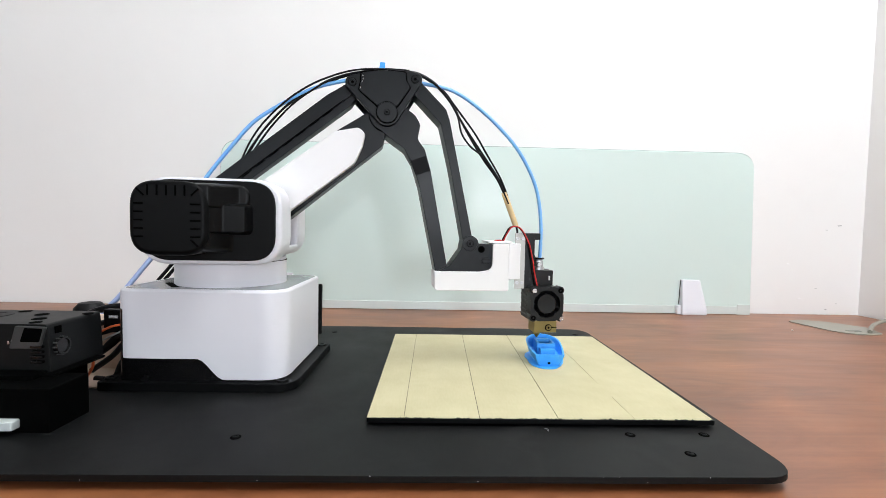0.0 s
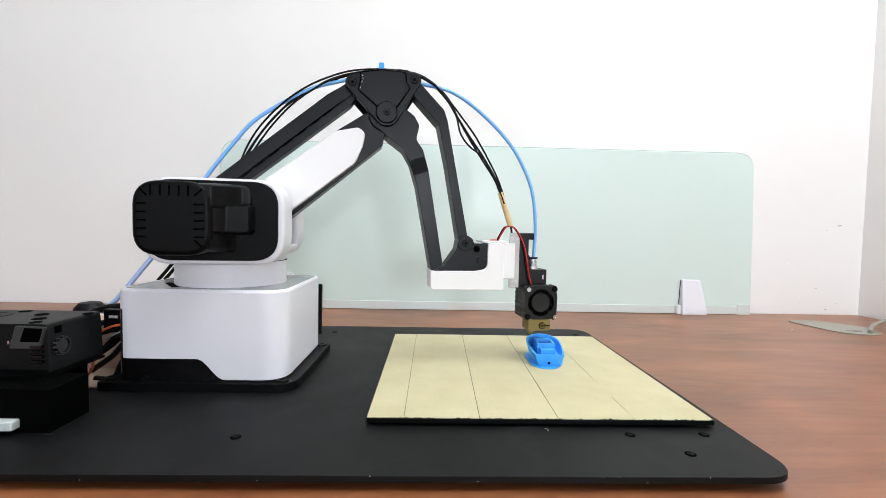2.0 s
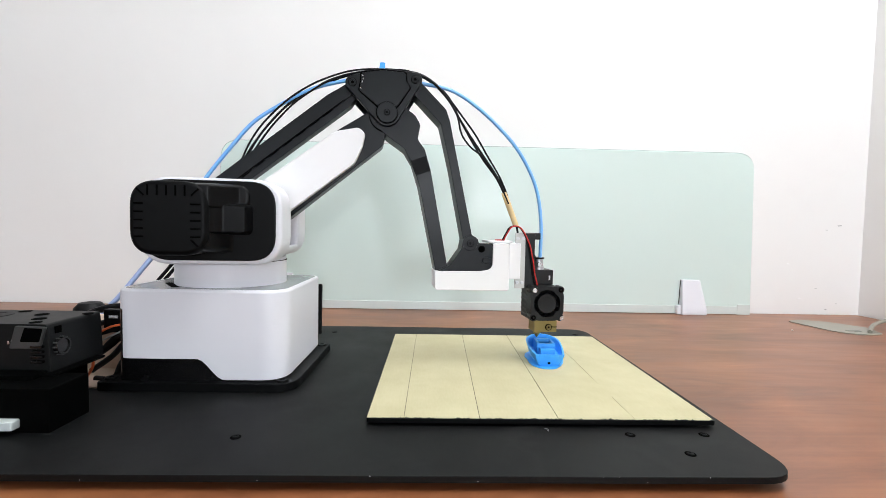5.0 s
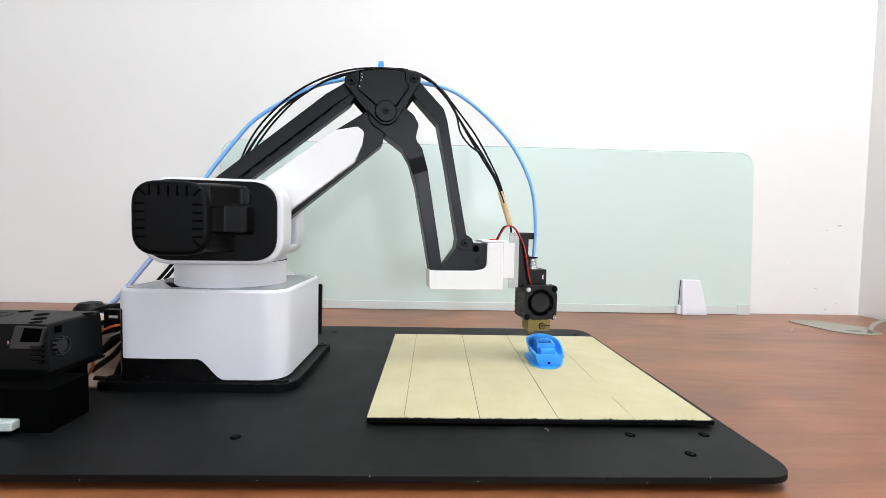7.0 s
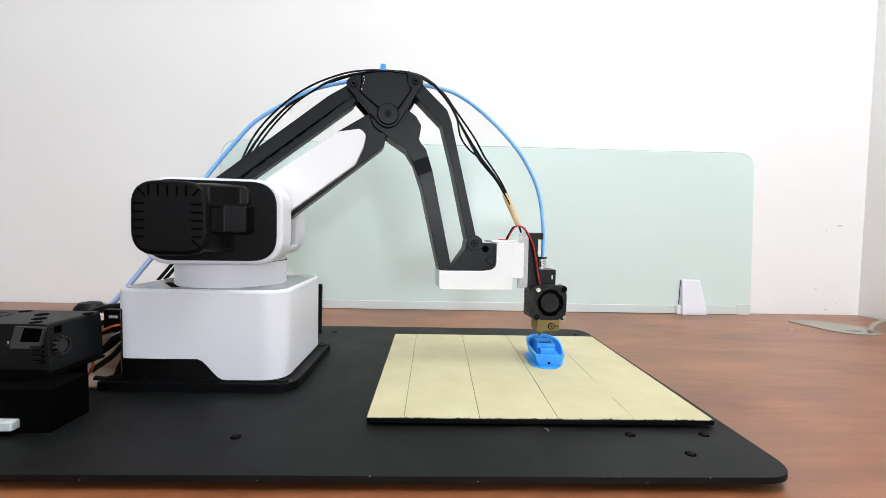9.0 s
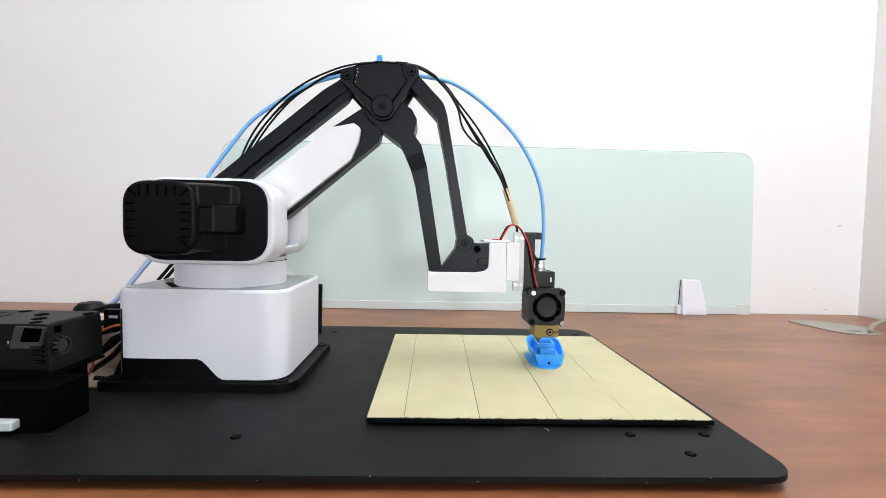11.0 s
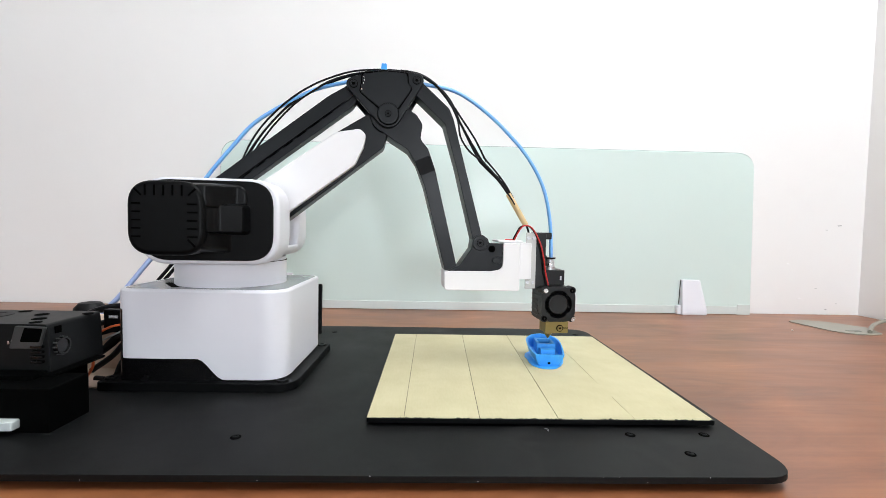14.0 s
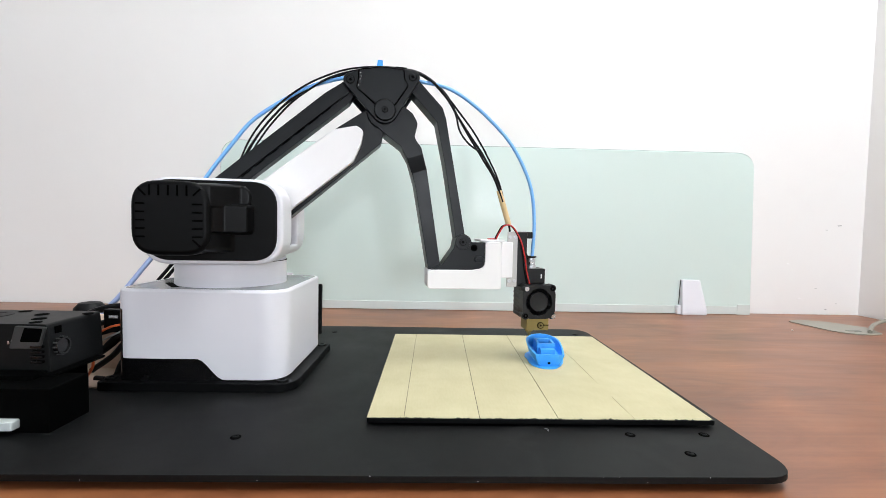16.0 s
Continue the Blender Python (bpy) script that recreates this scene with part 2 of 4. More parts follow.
def hose(pts, r, n=8, sides=10, bm=None):
    """A round cable along a smooth line."""
    b = bm or bmesh.new()
    line = spline(pts, n) if n else [Vector(p) for p in pts]
    side = None
    prev = None
    for i, p in enumerate(line):
        d = (line[min(i + 1, len(line) - 1)] - line[max(i - 1, 0)]).normalized()
        side = (side - d * side.dot(d)).normalized() if side else d.orthogonal().normalized()
        up = d.cross(side)
        ring = [b.verts.new(p + r * (math.cos(k * math.tau / sides) * side + math.sin(k * math.tau / sides) * up)) for k in range(sides)]
        if prev:
            for k in range(sides):
                b.faces.new((prev[k - 1], prev[k], ring[k], ring[k - 1]))
        else:
            b.faces.new(ring)
        prev = ring
    b.faces.new(prev)
    bmesh.ops.recalc_face_normals(b, faces=b.faces)
    return b


def mesh_of(name, bm, material, smooth=35):
    me = bpy.data.meshes.new(name)
    bm.to_mesh(me)
    bm.free()
    me.materials.append(material)
    me.polygons.foreach_set("use_smooth", [True] * len(me.polygons))
    me.set_sharp_from_angle(angle=radians(smooth))
    return me


def crisp(ob):
    """Shade by the large faces, so that flat faces stay flat up to their rounded edges."""
    w = ob.modifiers.new("normals", "WEIGHTED_NORMAL")
    w.keep_sharp, w.weight = True, 100
    return ob


def part(name, bm, material, parent, label="", m=None):
    ob = crisp(new(name, mesh_of(name, bm, material)))
    ob.parent = parent
    if m is not None:
        ob.matrix_basis = m
    return tagged(ob, label)


def thing(name, bm, material, label, category, m=None, group="", kind=""):
    ob = crisp(new(name, mesh_of(name, bm, material))) if bm else new(name)
    if m is not None:
        ob.matrix_basis = m
    return tagged(ob, label, category, group, kind)


def screw(x, z, r, y, depth=0.0012, socket=0.45):
    """A round screw head that faces -y, with a hexagonal socket."""
    return turned([(0, -depth), (r * 0.85, -depth), (r, -depth * 0.6), (r, depth), (r * 0.9, depth * 1.5), (r * socket, depth * 1.5), (r * socket, depth * 0.4), (0, depth * 0.4)],
                  16, "Y", (x, y, z))


# ---- room ----
X0, X1, Y1, Z0 = -3.0, 0.7665, 0.457, -0.75
thing("floor", box(X0 - 0.1, X1 + 0.1, BACK_Y - 0.1, Y1 + 0.1, Z0 - 0.1, Z0), FLOOR, "pale grey floor under the desk", "floor", kind="structure")
thing("ceiling", box(X0 - 0.1, X1 + 0.1, BACK_Y - 0.1, Y1 + 0.1, CEILING, CEILING + 0.1), WALL, "white painted ceiling", "ceiling", kind="structure")
wall_north = thing("wall_north", box(X0 - 0.1, X1 + 0.1, Y1, Y1 + 0.1, Z0, CEILING), WALL, "white painted wall behind the desk with small chips", "wall", kind="structure")
wall_east = thing("wall_east", box(X1, X1 + 0.1, BACK_Y - 0.1, Y1, Z0, CEILING), WALL, "white painted side wall at the desk end", "wall", kind="structure")
thing("wall_west", box(X0 - 0.1, X0, BACK_Y - 0.1, Y1, Z0, CEILING), WALL, "white painted wall", "wall", kind="structure")
bw = bmesh.new()
xs = [X0 - 0.1]
for wx, ww in WINDOWS:
    xs += [wx - ww / 2, wx + ww / 2]
xs.append(X1 + 0.1)
for i in range(0, len(xs), 2):
    box(xs[i], xs[i + 1], BACK_Y - 0.1, BACK_Y, Z0, CEILING, bm=bw)
for wx, ww in WINDOWS:
    box(wx - ww / 2, wx + ww / 2, BACK_Y - 0.1, BACK_Y, Z0, WIN_Z0, bm=bw)
    box(wx - ww / 2, wx + ww / 2, BACK_Y - 0.1, BACK_Y, WIN_Z1, CEILING, bm=bw)
thing("wall_south", bw, WALL, "white painted wall with two windows", "wall", kind="structure")
for i, (wx, ww) in enumerate(WINDOWS):
    win = thing(f"window_{i + 1}", None, None, "plain white framed window", "window", kind="structure")
    fr = bmesh.new()
    for a, b, c, d in ((-ww / 2, -ww / 2 + 0.03, WIN_Z0, WIN_Z1), (ww / 2 - 0.03, ww / 2, WIN_Z0, WIN_Z1),
                       (-ww / 2 + 0.03, ww / 2 - 0.03, WIN_Z0, WIN_Z0 + 0.03), (-ww / 2 + 0.03, ww / 2 - 0.03, WIN_Z1 - 0.03, WIN_Z1)):
        box(wx + a, wx + b, BACK_Y - 0.07, BACK_Y - 0.03, c, d, bm=fr)
    part("window_frame", fr, WHITE, win)
    g = part("pane", box(wx - ww / 2 + 0.03, wx + ww / 2 - 0.03, BACK_Y - 0.052, BACK_Y - 0.048, WIN_Z0 + 0.03, WIN_Z1 - 0.03), PANE, win)
    g.visible_shadow = False
for px, py, pw, ph in PANELS:
    la = thing("ceiling_light", None, None, "square white flat ceiling light panel", "ceiling light", group="ceiling lights")
    part("frame", box(px - pw / 2 - 0.02, px + pw / 2 + 0.02, py - ph / 2 - 0.02, py + ph / 2 + 0.02, CEILING - 0.02, CEILING - 0.001, 0.003), WHITE, la)
    part("diffuser", box(px - pw / 2, px + pw / 2, py - ph / 2, py + ph / 2, CEILING - 0.03, CEILING - 0.02), LAMP, la)

# ---- desk ----
desk = thing("desk", None, None, "reddish brown wood laminate desk against the wall", "desk")
part("desktop", box(-1.45, X1 - 0.004, -0.42, Y1 - 0.003, -0.03, 0.0, 0.002), WOOD, desk)
for lx in (-1.40, 0.70):
    part("side_panel", box(lx - 0.015, lx + 0.015, -0.36, 0.40, Z0, -0.03, 0.001), WOOD, desk)

# ---- robot mounting board and print plate ----
BOARD_Z = 0.008
board = thing("mounting_board", None, None, "large matt black painted mounting board with rounded corners", "board")
o = rounded([(-0.45, -0.0594, 0.022), (0.2318, -0.0594, 0.020), (0.2318, 0.277, 0.022), (-0.45, 0.277, 0.022)], 8)
part("panel", slab(o, 0.0044, BOARD_Z, 0.00022, 1), BOARD, board)
rng = random.Random(21)
for k in range(9):
    cx = rng.uniform(-0.20, 0.215)
    part("edge_chip", turned([(0, 0.00015), (0.0002, 0.0001), (0.0002, 0), (0, 0)], 6, "Y", (cx, -0.05935, BOARD_Z - rng.choice((0.0002, 0.0002, 0.0003, 0.0026)))), CHIP, board)
for fx, fy in ((-0.40, -0.03), (0.19, -0.015), (-0.40, 0.25), (0.19, 0.25), (-0.1, 0.1)):
    part("foot", turned([(0, 0), (0.009, 0), (0.0095, 0.001), (0.009, 0.0042), (0, 0.0042)], 20, "Z", (fx, fy, 0)), RUBBER, board, "black rubber foot")
for hx, hy in ((-0.0736, -0.0191), (0.1619, -0.0126), (0.2084, -0.0119), (0.1859, -0.0357), (-0.0721, 0.2445), (0.2128, 0.2472)):
    part("recess", turned([(0, 0.0002), (0.0029, 0.0002), (0.0031, 0.0001), (0.0031, -0.0005), (0, -0.0005)], 20, "Z", (hx, hy, BOARD_Z)), DARK, board)
    part("screw", turned([(0, 0.00025), (0.0010, 0.00025), (0.0011, 0.0006), (0.0016, 0.0006), (0.0019, 0.0002), (0.0019, -0.0004), (0, -0.0004)], 20, "Z", (hx, hy, BOARD_Z)), BLACK, board, "black recessed screw")

plate = thing("print_plate", None, None, "square print plate covered with pale yellow masking tape", "print plate")
part("base", slab(rounded([(-0.0005, -0.0025, 0.002), (0.2218, -0.0025, 0.002), (0.2230, 0.221, 0.003), (0.0005, 0.2185, 0.003)]), 0.0096, 0.0127, 0.0004), BLACK, plate, "dark glass sheet")
for fx, fy in ((0.02, 0.02), (0.20, 0.02), (0.02, 0.20), (0.20, 0.20), (0.11, 0.11)):
    part("pad", box(fx - 0.010, fx + 0.010, fy - 0.010, fy + 0.010, BOARD_Z, 0.0096), RUBBER, plate, "black rubber pad")
rng = random.Random(4)
NEAR = (-0.0002, 0.0230, 0.0707, 0.1208, 0.1698, 0.2208)
FAR = (0.0008, 0.0243, 0.0755, 0.1254, 0.1733, 0.2222)
GAPS = (0.0001, 0.00016, 0.00020, 0.00021, 0.00018, 0.0001)


def seam(i, v, side):
    """The edge of a tape strip at v of its length; the last seam closes where the tapes overlap."""
    y = -0.0016 + v * 0.2205
    g = GAPS[i] if i != 4 or v < 0.13 or 0.30 < v < 0.93 else 0.00003
    return (NEAR[i] + (FAR[i] - NEAR[i]) * v + side * g, y)


for i in range(5):
    n = 34
    xa, xb = NEAR[i] + GAPS[i], NEAR[i + 1] - GAPS[i + 1]
    near = [(xa + (xb - xa) * k / n, -0.0019 + rng.uniform(0, 0.0010) * (rng.random() < 0.45) + 0.0012 * (rng.random() < 0.06)) for k in range(n + 1)]
    steps = [0.04 + 0.08 * k for k in range(13)]
    part("tape_strip", slab(near + [seam(i + 1, v, -1) for v in steps] + [seam(i, v, 1) for v in steps[::-1]], 0.0127, 0.01300 + 0.00006 * (i % 2)), TAPE, plate)
part("speck", turned([(0, 0.0004), (0.0006, 0.0002), (0.0007, 0), (0, 0)], 7, "Z", (0.1166, 0.141, 0.0130)), MARK, plate)

# ---- desk divider ----
divider = thing("desk_divider", None, None, "pale green frosted glass desk divider with rounded corners", "desk divider")
o = rounded([(-0.2960, 0.0045, 0.004), (0.5665, 0.0045, 0.004), (0.5605, 0.2632, 0.03), (-0.2920, 0.2632, 0.03)], 10)
part("glass_pane", prism(o, 0.440, 0.446, 0.0008), FROST, divider)
part("bottom_rail", box(-0.290, 0.5440, 0.4392, 0.4468, 0.0005, 0.0135, 0.0006), RAIL, divider, "slim pale rail along the bottom of the glass")
part("rail_end", box(0.5440, 0.5655, 0.4388, 0.4472, 0.0, 0.0165, 0.0006), RAIL, divider, "pale end block of the rail")
part("rail_end", box(-0.2950, -0.2900, 0.4380, 0.4480, 0.0, 0.0165, 0.0010), RAIL, divider, "pale end block of the rail")
def rim(g):
    """The divider's outline, grown by g all round."""
    return rounded([(-0.2960 - g, 0.0045 - g, 0.004), (0.5665 + g, 0.0045 - g, 0.004), (0.5605 + g, 0.2632 + g, 0.03), (-0.2920 - g, 0.2632 + g, 0.03)], 10)


def ring(outer, inner, y0, y1):
    """A closed strip between two outlines in the x-z plane."""
    b = bmesh.new()
    rows = [[b.verts.new((x, y, z)) for x, z in line] for line, y in ((outer, y0), (outer, y1), (inner, y1), (inner, y0))]
    for r0, r1 in zip(rows, rows[1:] + rows[:1]):
        for i in range(len(r0)):
            b.faces.new((r0[i - 1], r0[i], r1[i], r1[i - 1]))
    bmesh.ops.recalc_face_normals(b, faces=b.faces)
    return b


part("cut_edge", ring(rim(0.0007), rim(-0.0003), 0.4415, 0.4445), GLASS_EDGE, divider, "darker green cut glass edge")


def clamp(x):
    """A tapered white foot that grips the divider from the front."""
    ob = thing("divider_clamp", None, None, "white plastic clamp foot holding the glass divider", "clamp", group="divider clamps")
    b = bmesh.new()
    rings = []
    for lo, hi, y0, z in ((-0.0205, 0.0205, 0.4262, 0.0), (-0.0203, 0.0198, 0.4265, 0.012), (-0.0188, 0.0125, 0.4330, 0.050), (-0.0180, 0.0110, 0.4340, 0.0565)):
        rings.append([b.verts.new((x + h, y, z)) for h, y in ((lo, y0), (hi, y0), (hi, 0.4392), (lo, 0.4392))])
    for r0, r1 in zip(rings, rings[1:]):
        for i in range(4):
            b.faces.new((r0[i - 1], r0[i], r1[i], r1[i - 1]))
    b.faces.new(rings[0]), b.faces.new(rings[-1])
    finish(b, 0.0016, 3)
    part("body", b, WHITE, ob)
    part("side_lip", box(x - 0.0262, x - 0.0150, 0.4310, 0.4388, 0.0, 0.0150, 0.0015), WHITE, ob)
    part("pad", box(-0.0006, 0.0006, -0.0009, 0.0009, 0.0, 0.040, 0.0003), DARK, ob, "dark rubber grip pad", pose(x - 0.0199, 0.4385, 0.0160, 0, 2.6, 0))
    return ob


clamp(0.4658)
clamp(-0.19)

# ---- wall chips and scuffs ----
rng = random.Random(11)
for cx, cz, cw, mt in ((0.635, 0.355, 0.003, CHIP), (0.640, 0.084, 0.006, CHIP), (0.725, 0.150, 0.007, MARK), (0.703, 0.142, 0.004, MARK),
                       (0.709, 0.008, 0.005, MARK), (0.727, 0.018, 0.003, MARK), (0.662, -0.004 + 0.03, 0.006, CHIP), (0.69, 0.043, 0.004, MARK), (0.604, 0.028, 0.003, CHIP)):
    k = 9
    o = [(cx + cw / 2 * math.cos(i * math.tau / k) * rng.uniform(0.6, 1.2), cz + cw * 0.2 * math.sin(i * math.tau / k) * rng.uniform(0.6, 1.3)) for i in range(k)]
    part("paint_chip", prism(o, Y1 - 0.0006, Y1 + 0.001), mt, wall_north)

# ---- scraper on the desk ----
scraper = thing("scraper", None, None, "flat beige plastic scraper lying on the desk", "scraper")
o = rounded([(0.586, 0.388, 0.012), (0.613, 0.398, 0.02), (0.646, 0.385, 0.03), (0.671, 0.344, 0.012), (0.655, 0.306, 0.016), (0.632, 0.300, 0.018), (0.598, 0.312, 0.03)], 8)
part("blade", slab(o, 0.0, 0.0014, 0.0004), SCRAPER, scraper)
part("handle", hose([(0.6370, 0.308, 0.0034), (0.6480, 0.318, 0.0046), (0.6620, 0.330, 0.0062), (0.6860, 0.345, 0.0085), (0.7250, 0.362, 0.0105), (0.7420, 0.370, 0.011)], 0.0026, 6, 10), SCRAPER, scraper)
part("slot", slab(rounded([(0.6160, 0.3180, 0.001), (0.6360, 0.3180, 0.001), (0.6375, 0.3240, 0.001), (0.6175, 0.3240, 0.001)]), 0.0008, 0.0016), SLOT, scraper, "grey slot in the blade")
part("crumb", turned([(0, 0.0012), (0.0015, 0.0006), (0.0012, 0), (0, 0)], 7, "Z", (0.5440, 0.3260, 0)), CHIP, desk)

# ---- scraps on the board ----
thing("filament_scrap", hose([(0.1112, -0.005, 0.0084), (0.1126, -0.0075, 0.0088), (0.1121, -0.0090, 0.0085), (0.1125, -0.0098, 0.0088)], 0.00015, 6, 6), CHIP, "thin white curl of filament on the board", "filament scrap")

for pts in (((-0.1840, -0.0172), (-0.1812, -0.0178), (-0.1790, -0.0160)), ((-0.1798, -0.0050), (-0.1793, -0.0030))):
    thing("filament_scrap", hose([(x, y, 0.0082) for x, y in pts], 0.00014, 4, 6), LEVER, "tiny grey filament scrap beside the feeder", "filament scrap")

# ---- blue printed boat ----
boat = thing("printed_boat", None, None, "unfinished bright blue 3D printed toy boat on tape", "toy boat", pose(0.1430, 0.1026, 0.0131, 0, 0, -4))


def hull_half(s):
    """Half width and sheer of the hull at s, 0 stern to 1 bow."""
    w = 0.0125 + 0.0035 * math.sin(min(1, s / 0.62) * math.pi / 2) if s < 0.62 else 0.016 * math.sqrt(max(0.0, 1 - ((s - 0.62) / 0.38) ** 2.2))
    return w, 0.0112 + 0.0066 * s ** 1.6


def boat_hull():
    b = bmesh.new()
    S = [0, 0.08, 0.2, 0.35, 0.5, 0.62, 0.72, 0.8, 0.87, 0.93, 0.97, 1.0]
    length = 0.052
    def loop(fz, grow, inset, rake):
        pts = []
        for sgn in (1, -1):
            for s in (S if sgn > 0 else S[::-1]):
                w, z = hull_half(s)
                y = length * (s if s > 0 else 0)
                zz = fz if fz is not None else z
                k = grow + (1 - grow) * min(1, zz / z)
                pts.append((sgn * max(0.0003, w * k - inset), min(max(y * (0.86 + 0.14 * zz / z) + rake * (1 - zz / z) * 0.004, 0.004 * (1 - zz / z) + inset), length - inset * 1.4), zz))
        return [b.verts.new(p) for p in pts]
    loops = [loop(0.0, 0.62, 0, 1), loop(0.002, 0.66, 0, 1), loop(0.006, 0.72, 0, 1), loop(None, 0.72, 0, 1), loop(None, 0.72, 0.0016, 1), loop(0.0065, 0.72, 0.0016, 1)]
    for a, c in zip(loops, loops[1:]):
        for i in range(len(a)):
            b.faces.new((a[i - 1], a[i], c[i], c[i - 1]))
    b.faces.new(loops[0]), b.faces.new(loops[-1])
    bmesh.ops.recalc_face_normals(b, faces=b.faces)
    return b


part("hull", boat_hull(), BLUE, boat)
cb = bmesh.new()
for a in ((-0.0080, 0.0080, 0.0185, 0.0208, 0.006, 0.0162), (-0.0080, 0.0080, 0.0335, 0.0358, 0.006, 0.0168),
          (-0.0080, -0.0057, 0.0208, 0.0335, 0.006, 0.0165), (0.0057, 0.0080, 0.0208, 0.0335, 0.006, 0.0165)):
    box(*a, 0.0003, bm=cb)
part("cabin_wall", cb, BLUE, boat, "half printed cabin walls")
bb = box(-0.0062, 0.0062, 0.0095, 0.0168, 0.006, 0.0132, 0.0004)
part("cargo_box", bb, BLUE, boat)
part("foredeck", box(-0.007, 0.007, 0.0395, 0.046, 0.006, 0.0150, 0.0005), BLUE, boat)
rng = random.Random(5)
o = []
for i in range(40):
    a = i * math.tau / 40
    o.append((-0.0018 + 0.0166 * math.cos(a) * (1 + 0.10 * math.sin(3 * a + 1)) + rng.uniform(-0.0004, 0.0004) + 0.0006, 0.0225 + 0.0290 * math.sin(a) * (1 - 0.05 * (math.sin(a) < -0.3)) + rng.uniform(-0.0004, 0.0004)))
part("raft", slab(o, -0.0001, 0.0009, 0.0002), BLUE, boat, "thin uneven blue raft")
part("hole", turned([(0, 0.0), (0.0011, 0.0), (0.0011, 0.0012), (0, 0.0012)], 14, "Y", (0.0, 0.0036, 0.0033)), DARK, boat)

# ---- filament feeder ----
feeder = thing("filament_feeder", None, None, "black plastic filament feeder with knob on the board", "filament feeder")
part("upper_body", prism(rounded([(-0.32, 0.034, 0.002), (-0.2015, 0.034, 0.002), (-0.2035, 0.066, 0.003), (-0.32, 0.066, 0.002)]), 0.010, 0.056, 0.0007), BODY, feeder)
part("motor", box(-0.245, -0.1815, -0.016, 0.0145, BOARD_Z, 0.0340, 0.0008), MOTOR, feeder, "black stepper motor block")
part("side_body", box(-0.33, -0.246, -0.010, 0.05, BOARD_Z, 0.0335, 0.002), MOTOR, feeder)
part("middle_body", box(-0.30, -0.2035, -0.002, 0.050, 0.0325, 0.0365, 0.001), MOTOR, feeder)
part("middle_body", box(-0.25, -0.2070, 0.020, 0.048, BOARD_Z, 0.034, 0.001), MOTOR, feeder)
part("ledge", box(-0.245, -0.196, 0.004, 0.05, 0.0335, 0.0355, 0.0008), MOTOR, feeder)
for hx, hy, hr in ((-0.232, 0.040, 0.0042), (-0.222, 0.026, 0.0042), (-0.252, 0.050, 0.004), (-0.205, 0.046, 0.0035), (-0.215, 0.015, 0.0035)):
    part("hole", turned([(0, 0.0), (hr, 0.0), (hr, 0.0003), (0, 0.0003)], 20, "Z", (hx, hy, 0.0659)), DARK, feeder)
part("dial", turned([(0.0, 0.0), (0.0115, 0), (0.0115, 0.0004), (0.008, 0.0004), (0.008, 0.0002), (0, 0.0002)], 28, "Z", (-0.262, 0.036, 0.0659)), RUBBER, feeder, "dull black round recess")
kn = turned([(0, 0.0022), (0.0044, 0.0022), (0.0046, 0.0030), (0.0056, 0.0030), (0.0058, 0.0022), (0.0058, 0), (0, 0)], 28, "X", (-0.2028, 0.0185, 0.0505))
knob = part("knob", kn, GLOSSY, feeder, "ribbed black adjusting knob")
for i in range(12):
    a = i * math.tau / 12
    part("knob_rib", box(0.0, 0.0026, -0.0004, 0.0004, -0.0005, 0.0005, 0.0001), LEVER, knob, m=pose(-0.2028, 0.0185 + 0.0058 * math.cos(a), 0.0505 + 0.0058 * math.sin(a), math.degrees(a), 0, 0))
part("side_hole", box(-0.2036, -0.2022, 0.0150, 0.0195, 0.0590, 0.0635, 0.0002), DARK, feeder)
lever = rounded(mm([(-226, 50.5), (-207.5, 50.5), (-203.5, 64.5), (-222, 65)], 1))
lever_arm = part("lever", prism(lever, 0.0080, 0.0115, 0.0008), LEVER, feeder, "grey feeder lever with square opening")
part("lever_window", prism(rounded(mm([(-219, 55), (-207, 55), (-204.8, 63.6), (-216, 64)], 1)), 0.0078, 0.0090, 0.0002), DARK, lever_arm)
for i in range(4):
    part("rib", box(-0.2125, -0.2055, 0.0075, 0.0105, 0.0415 + i * 0.0032, 0.0430 + i * 0.0032, 0.0003), GLOSSY, feeder)
plug_body = part("connector", box(-0.226, -0.1985, -0.0215, -0.0150, 0.0112, 0.0166, 0.0009), PLUG, feeder, "white plug connector")
part("connector_pin", turned([(0, 0), (0.0012, 0), (0.0012, 0.001), (0, 0.001)], 12, "Y", (-0.2105, -0.0212, 0.0128)), BLUE, plug_body)
for i, z in enumerate((0.052, 0.0545)):
    part("contact", box(-0.2275 + i * 0.0022, -0.2263 + i * 0.0022, 0.0088, 0.0105, 0.0530, 0.0555, 0.0003), CHROME, feeder)

